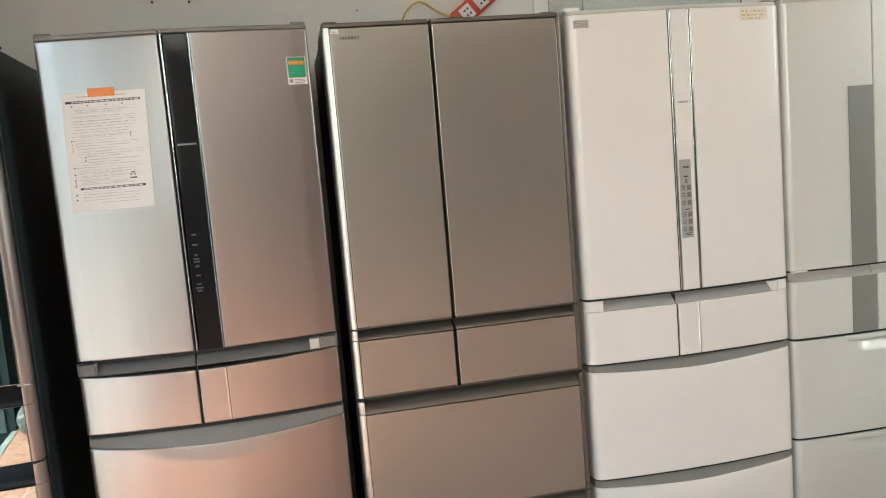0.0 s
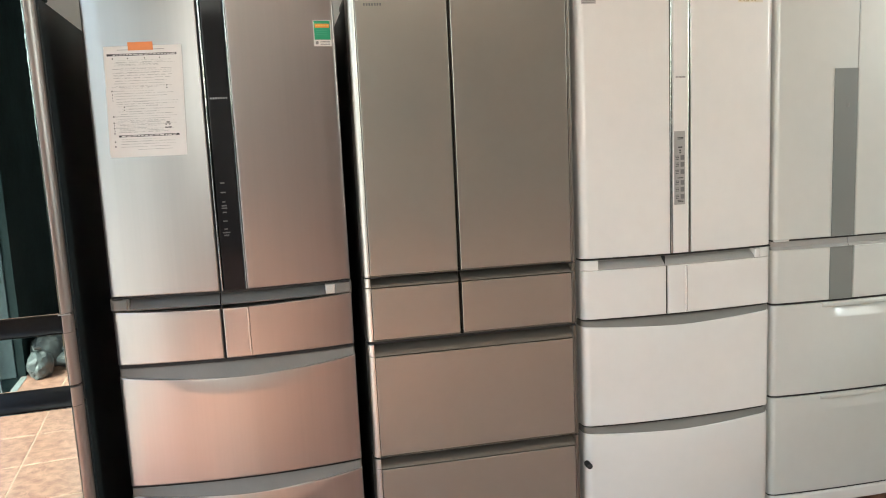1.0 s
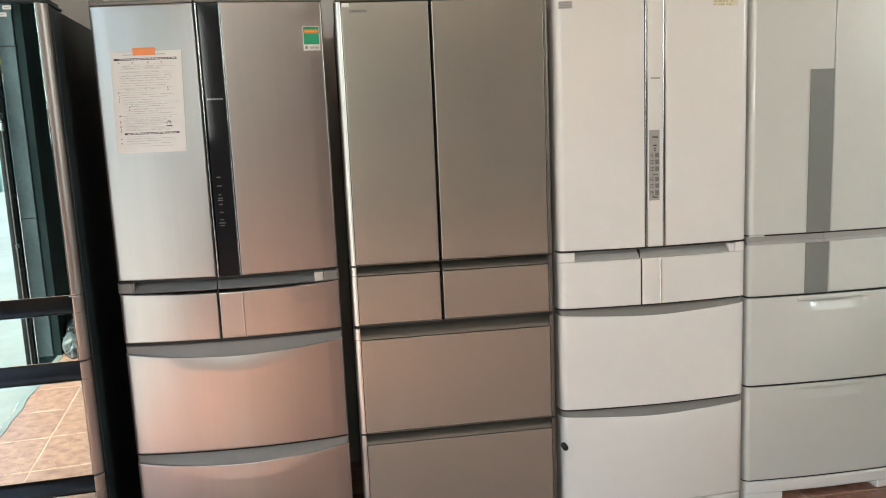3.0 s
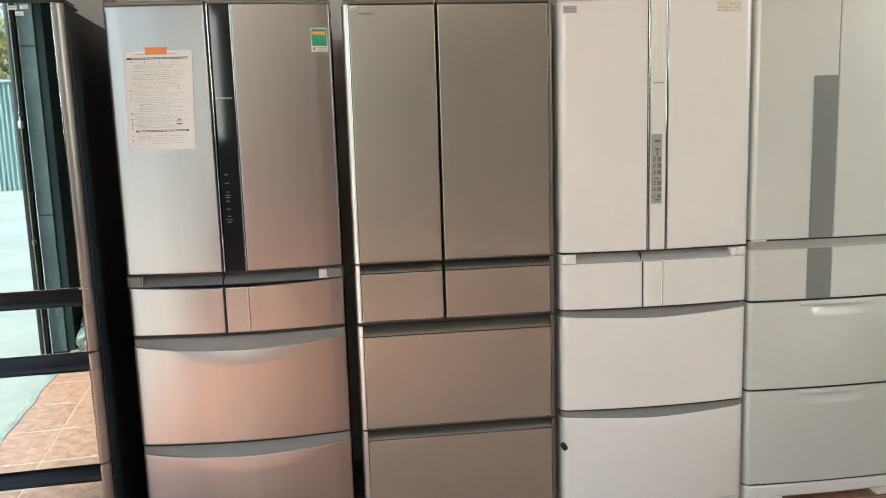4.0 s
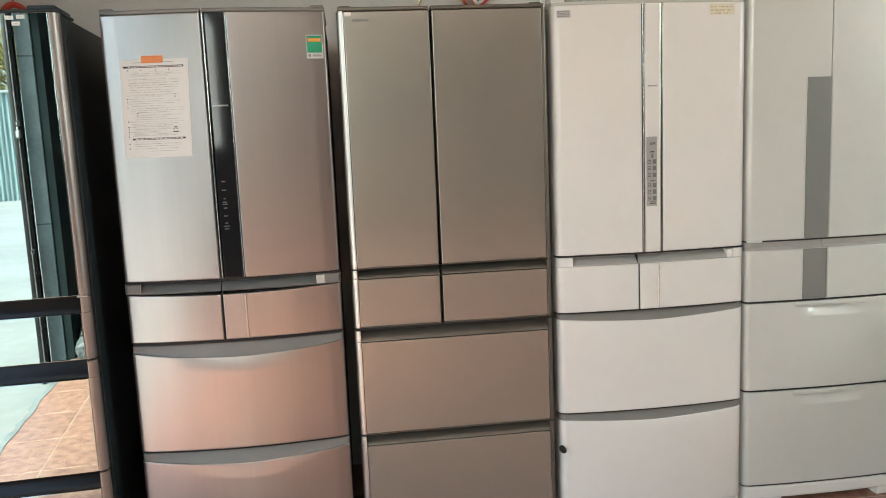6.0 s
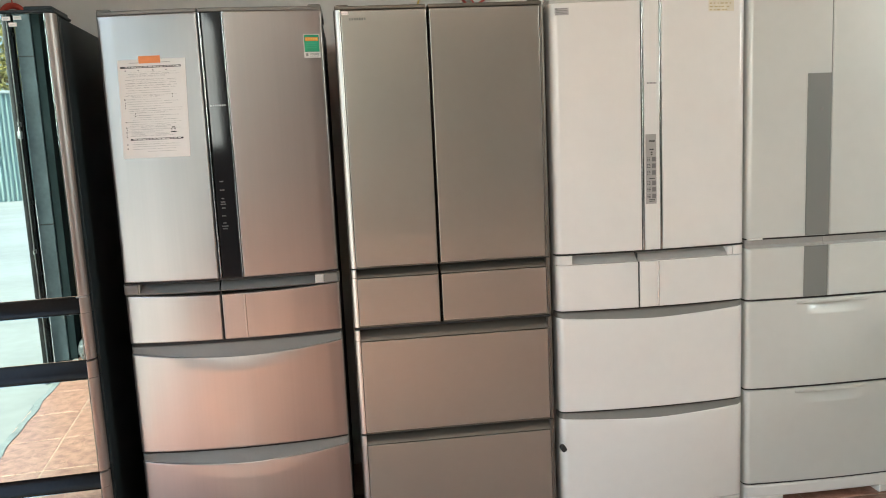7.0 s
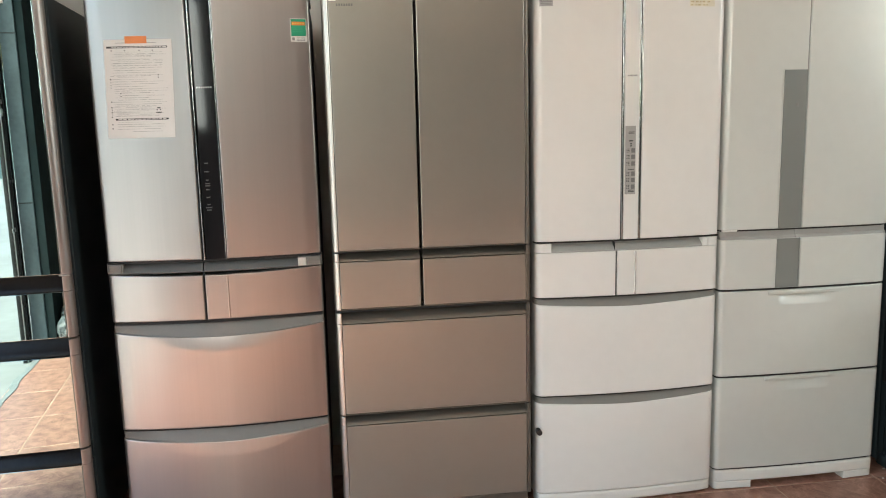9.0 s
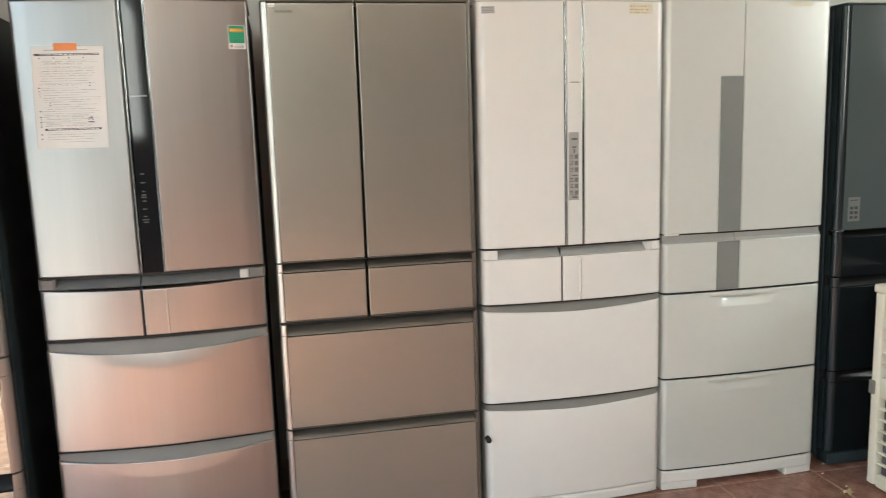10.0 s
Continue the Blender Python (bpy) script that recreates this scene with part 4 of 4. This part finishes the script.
power_strip(pose(1.385, 0.718, 2.035, 0, -37, 0), "red power strip with white sockets hung on the wall")
w = tube("cable", [(1.04, 0.70, 1.80), (1.05, 0.705, 1.95), (1.085, 0.705, 2.00), (1.125, 0.708, 2.03), (1.165, 0.705, 2.01), (1.20, 0.70, 1.975), (1.245, 0.69, 1.962), (1.275, 0.69, 1.955)], 0.004, WIRE)
tagged(w, "thin yellow cable running up to the power strip", "cable")
for x, z in ((0.198, 2.063), (0.321, 2.059), (0.901, 2.004)):
    s = thing("screw", "small dark screw in the white wall", "screw")
    part("head", rod((x, NORTH + 0.001, z), (x, NORTH - 0.006, z), 0.0045 if x < 0.8 else 0.0025, 10), INK, s)
structure("trim", box((1.568, NORTH - 0.006, 1.7), (1.606, NORTH + 0.002, TOP - 0.01), 0.002, 1), WHITE_PLASTIC, "white vertical cable duct on the wall", "trim")


def clear_bin():
    t = thing("plastic_bin", "clear plastic fridge bin lying on the white fridge", "bin")
    bm = bmesh.new()
    x0, x1, y0, y1, z0, z1 = 1.50, 2.02, 0.06, 0.36, 1.816, 1.95
    for lo, hi in (((x0, y0, z0), (x1, y1, z0 + 0.004)), ((x0, y0, z0 + 0.004), (x1, y0 + 0.004, z1)), ((x0, y1 - 0.004, z0 + 0.004), (x1, y1, z1)),
                   ((x0, y0 + 0.004, z0 + 0.004), (x0 + 0.004, y1 - 0.004, z1)), ((x1 - 0.004, y0 + 0.004, z0 + 0.004), (x1, y1 - 0.004, z1))):
        box(lo, hi, 0.0, bm=bm)
    part("tray", bm, CLEAR, t)
    part("rim", box((x0 - 0.006, y0 - 0.008, z1), (x1 + 0.006, y0 + 0.006, z1 + 0.012), 0.004), CLEAR, t)


clear_bin()
t = thing("wall_hanger", "red plastic hanger loop on a string against the wall", "hanger")
tube("loop", [(-0.560, 0.685, 1.86), (-0.556, 0.685, 1.93), (-0.540, 0.685, 1.972), (-0.505, 0.685, 1.985), (-0.470, 0.685, 1.972), (-0.452, 0.685, 1.93), (-0.448, 0.685, 1.86)], 0.012, RED, t)
part("crossbar", box((-0.552, 0.677, 1.862), (-0.456, 0.693, 1.878), 0.005, 3), RED, t)
tube("string", [(-0.505, 0.690, 1.99), (-0.507, 0.695, 2.06), (-0.503, 0.705, 2.12), (-0.505, 0.718, 2.16)], 0.0025, RED, t)
t = thing("floor_scrap", "crumpled straw-coloured scrap on tiled floor", "scrap")
rng = random.Random(2)
bm = bmesh.new()
bmesh.ops.create_grid(bm, x_segments=6, y_segments=4, size=0.5, matrix=Matrix.Translation((2.772, -0.205, 0.008)) @ Matrix.Diagonal((0.045, 0.03, 1, 1)))
for v in bm.verts:
    v.co.z += rng.uniform(-0.005, 0.012)
bmesh.ops.solidify(bm, geom=list(bm.faces), thickness=0.001)
part("scrap", bm, SCRAP, t)
for x, y in ((2.86, 0.045), (2.80, -0.03), (2.81, -0.15)):
    s = thing("crumb", "tiny pale crumb on tiled floor", "debris")
    part("crumb", box((x - 0.004, y - 0.003, 0), (x + 0.004, y + 0.003, 0.004), 0.0015), PAPER, s)

# ---- street side, seen in the black mirror glass ----
def folding_gate():
    t = thing("folding_gate", "black steel folding gate pushed open with a padlock", "gate")
    y, x = -3.245, WEST - 0.172
    for k in range(4):
        yy, xx = y - k * 0.030, x - 0.02 + 0.02 * (k % 2)
        part("post", box((xx - 0.013, yy - 0.010, -0.138), (xx + 0.013, yy + 0.010, 2.42), 0.003), GATE, t)
        # Pale rods imitate the bright lines that show between the posts.
        if k in (0, 2):
            part("post_light_line", rod((xx + 0.017, yy + 0.004, -0.13), (xx + 0.017, yy + 0.004, 2.40), 0.0035, 8), GALV, t, "thin bright rod for the light line between posts")
    for z in (0.25, 0.62, 1.1, 1.75, 2.2):
        part("cross_bar", box((x + 0.002, y - 0.115, z - 0.010), (x + 0.010, y + 0.010, z + 0.010), 0.002), GATE, t)
    for z in (1.62, 0.78):
        h = part("hasp", box((x + 0.004, y - 0.010, z - 0.014), (x + 0.010, y + 0.062, z + 0.014), 0.004), GALV, t, "galvanised hasp plate")
        part("eye", rod((x + 0.001, y + 0.050, z), (x + 0.014, y + 0.050, z), 0.008, 12), GATE, h)
    lock = part("padlock", box((x - 0.004, y + 0.030, 1.525), (x + 0.020, y + 0.068, 1.575), 0.006, 3), GALV, t, "dull metal padlock")
    tube("shackle", [(x + 0.008, y + 0.036, 1.57), (x + 0.008, y + 0.036, 1.61), (x + 0.008, y + 0.062, 1.61), (x + 0.008, y + 0.062, 1.57)], 0.004, GALV, lock)
    return t


reveal = structure("trim", box((WEST - 0.146, -3.318, 0.0), (WEST - 0.052, -3.308, 2.41), 0.003, 1), BLUE_SHEET, "dark blue-grey sheet metal lining of the street opening", "trim")
for z in (0.95, 2.06):
    part("sheet_joint", box((WEST - 0.146, -3.3075, z - 0.004), (WEST - 0.052, -3.304, z + 0.004), 0.001, 1), GATE, reveal)
folding_gate()


def sack(m, seed, sx, sy, sz):
    """A crumpled plastic sack, sagging on the floor."""
    t = thing("plastic_sack", "crumpled grey plastic sack beside the dark wall", "sack", m, group="sacks by the wall")
    bm = bmesh.new()
    bmesh.ops.create_icosphere(bm, subdivisions=4, radius=1.0)
    for v in bm.verts:
        n1 = noise.noise(v.co * 2.1 + Vector((seed, 0, 0)))
        n2 = abs(noise.noise(v.co * 5.0 + Vector((0, seed, 0))))
        v.co *= 1 + 0.16 * n1 - 0.16 * n2
        v.co = Vector((v.co.x * sx, v.co.y * sy, max(v.co.z, -0.8) * sz + 0.8 * sz))
    part("bag", bm, SACK, t)
    tube("tie", [(0.0, 0.0, sz * 1.72), (0.03, 0.02, sz * 1.9), (-0.02, 0.05, sz * 2.0)], 0.012, SACK, t)


SACK = mat("grey_sack_plastic", (0.08, 0.09, 0.095), 0.4, 0, 0.2, 6, bump=0.6, bscale=14, rvar=0.1)
for k, (x, y, a, b, c) in enumerate(((WEST + 0.10, -3.26, 0.08, 0.12, 0.10), (WEST + 0.12, -3.52, 0.09, 0.13, 0.13), (WEST + 0.26, -3.44, 0.07, 0.10, 0.06), (WEST + 0.10, -3.80, 0.08, 0.11, 0.09))):
    sack(pose(x, y, 0.0, 0, 0, 50 * k), 3 + k, a, b, c)
# rough mortar lip along the edge of the tiles
vs, fs = [], []
rng = random.Random(5)
ys = np.linspace(-3.30, -0.42, 60)
for y in ys:
    w = 0.06 + 0.03 * noise.noise((y * 2.3, 0, 0)) + 0.02 * rng.random()
    e = WEST + 0.01 + 0.035 * noise.noise((y * 3.1, 4, 0))
    vs += [(e + 0.0, y, 0.0035), (e - w * 0.5, y, 0.004), (e - w, y, -0.05), (e - w - 0.03, y, -0.142), (e + 0.0, y, -0.142)]
for i in range(len(ys) - 1):
    for j in range(5):
        a, b = i * 5 + j, i * 5 + (j + 1) % 5
        fs.append((a, b, b + 5, a + 5))
fs += [tuple(range(5)), tuple((len(ys) - 1) * 5 + j for j in range(5))]
lip = new("threshold", mesh_from("threshold", vs, fs))
lip.data.materials.append(MORTAR)
tagged(lip, "rough grey mortar edge of the tiled floor", "threshold", kind="structure")
hose = tube("hose", [(WEST - 0.12, -3.20, -0.12), (WEST - 0.08, -2.95, -0.115), (WEST - 0.10, -2.6, -0.12), (WEST - 0.08, -2.2, -0.12), (WEST - 0.10, -1.9, -0.12), (WEST - 0.16, -1.6, -0.125), (WEST - 0.14, -1.3, -0.12), (WEST - 0.2, -1.0, -0.125)], 0.018, GASKET_AND_SHADE)
tagged(hose, "black rubber hose lying along the floor edge", "hose")


def fence():
    t = thing("corrugated_fence", "tall blue-green corrugated metal fence across the yard", "fence", pose(-9, -29, -0.14, 0, 0, -8))
    n = 240
    for s in range(4):
        xa = -16 + s * 8.0
        vs, fs = [], []
        for i in range(n + 1):
            x = xa + 7.96 * i / n
            y = 0.05 * math.sin(x * 2 * math.pi / 0.16)
            vs += [(x, y, 0.0), (x, y, 4.0), (x, y + 0.01, 0.0), (x, y + 0.01, 4.0)]
        for i in range(n):
            a = i * 4
            fs += [(a, a + 4, a + 5, a + 1), (a + 2, a + 3, a + 7, a + 6), (a + 1, a + 5, a + 7, a + 3)]
        part("sheet", mesh_from("sheet", vs, fs), FENCE, t)
    part("top_rail", box((-16, 0.06, 3.9), (16, 0.12, 4.0), 0.01), GALV, t)


fence()


def tree(m, seed, h=7.0):
    rng = random.Random(seed)
    t = thing("tree", "yellowing leafy tree behind the metal fence", "tree", m, group="trees")
    bm = bmesh.new()
    bmesh.ops.create_cone(bm, cap_ends=True, segments=10, radius1=0.22, radius2=0.10, depth=h * 0.6, matrix=Matrix.Translation((0, 0, h * 0.3)))
    tips = []
    for k in range(9):
        a = k * 2.4
        z = h * (0.35 + 0.045 * k)
        q = Vector((math.cos(a) * (2.0 - .08 * k), math.sin(a) * (2.0 - .08 * k), z + 1.3))
        rod((0, 0, z), q, 0.05, 7, bm)
        tips.append(q)
    part("trunk", bm, BARK, t)
    vs, fs = [], []
    for q in tips + [Vector((0, 0, h * 0.85)), Vector((.5, .3, h * .7)), Vector((-.6, -.2, h * .75))]:
        for k in range(260):
            p = q + Vector((rng.gauss(0, .55), rng.gauss(0, .55), rng.gauss(0, .42)))
            e = Euler((rng.uniform(0, 6), rng.uniform(0, 6), rng.uniform(0, 6))).to_matrix()
            s = rng.uniform(.07, .14)
            b = len(vs)
            for u, v in ((-1, 0), (0, -.45), (1, 0), (0, .45)):
                vs.append(tuple(p + e @ Vector((u * s, v * s, 0.02 * u * u))))
            fs.append((b, b + 1, b + 2, b + 3))
    part("crown", mesh_from("crown", vs, fs, smooth=False), LEAF, t)


for k, (x, y) in enumerate(((-4.5, -33), (-8.5, -32), (-12.5, -34), (-17, -33))):
    tree(pose(x, y, -0.14, 0, 0, 40 * k), k + 1, 6.5 + 0.6 * k)

# ---- floor tiles ----
PITCH, W = 0.42, 0.414
bm = box((-W / 2, -W / 2, -0.008), (W / 2, W / 2, 0.0), 0.0022, 1)
tile_me = bpy.data.meshes.new("tile")
bm.to_mesh(tile_me)
bm.free()
tile_me.materials.append(TILE)
CUT = -0.582 - (PITCH - W) / 2 - (WEST - 0.03)
bm = box((-CUT / 2, -W / 2, -0.008), (CUT / 2, W / 2, 0.0), 0.0022, 1)
cut_me = bpy.data.meshes.new("cut_tile")
bm.to_mesh(cut_me)
bm.free()
cut_me.materials.append(TILE)
nx, ny = int((EAST - WEST) / PITCH), int((NORTH - SOUTH) / PITCH)
far_v, far_f = [], []
for i in range(-1, nx + 2):
    for j in range(-8, ny + 2):
        x, y = -0.582 + PITCH * (i - 0.5), -1.69 + PITCH * (j - 11.5)
        if not (WEST < x + W / 2 and x + W / 2 < EAST + 0.3 and SOUTH < y and y < NORTH - 0.1):
            continue
        if x - W / 2 < WEST:
            o = new("cut_tile", cut_me)
            o.parent = floor
            o.location = ((WEST - 0.03 + x + W / 2) / 2, y, 0.0)
        elif x < 4.2 and y > -4.6:
            o = new("tile", tile_me)
            o.parent = floor
            o.location = (x, y, 0.0008 * math.sin(i * 12.9 + j * 78.2))
            o.rotation_euler = (0, 0, (0, 1.5708, 3.1416, 4.7124)[(i * 7 + j * 3) % 4])
        else:
            k, h = len(far_v), W / 2
            far_v += [(x - h, y - h, 0), (x + h, y - h, 0), (x + h, y + h, 0), (x - h, y + h, 0)]
            far_v += [(a, b, -0.008) for a, b, c in far_v[k:k + 4]]
            far_f += [(k, k + 1, k + 2, k + 3)] + [(k + q, k + 4 + q, k + 4 + (q + 1) % 4, k + (q + 1) % 4) for q in range(4)]
rest = part("tile_field", mesh_from("tile_field", far_v, far_f, smooth=False), TILE, floor)
tagged(rest, kind="stuff")
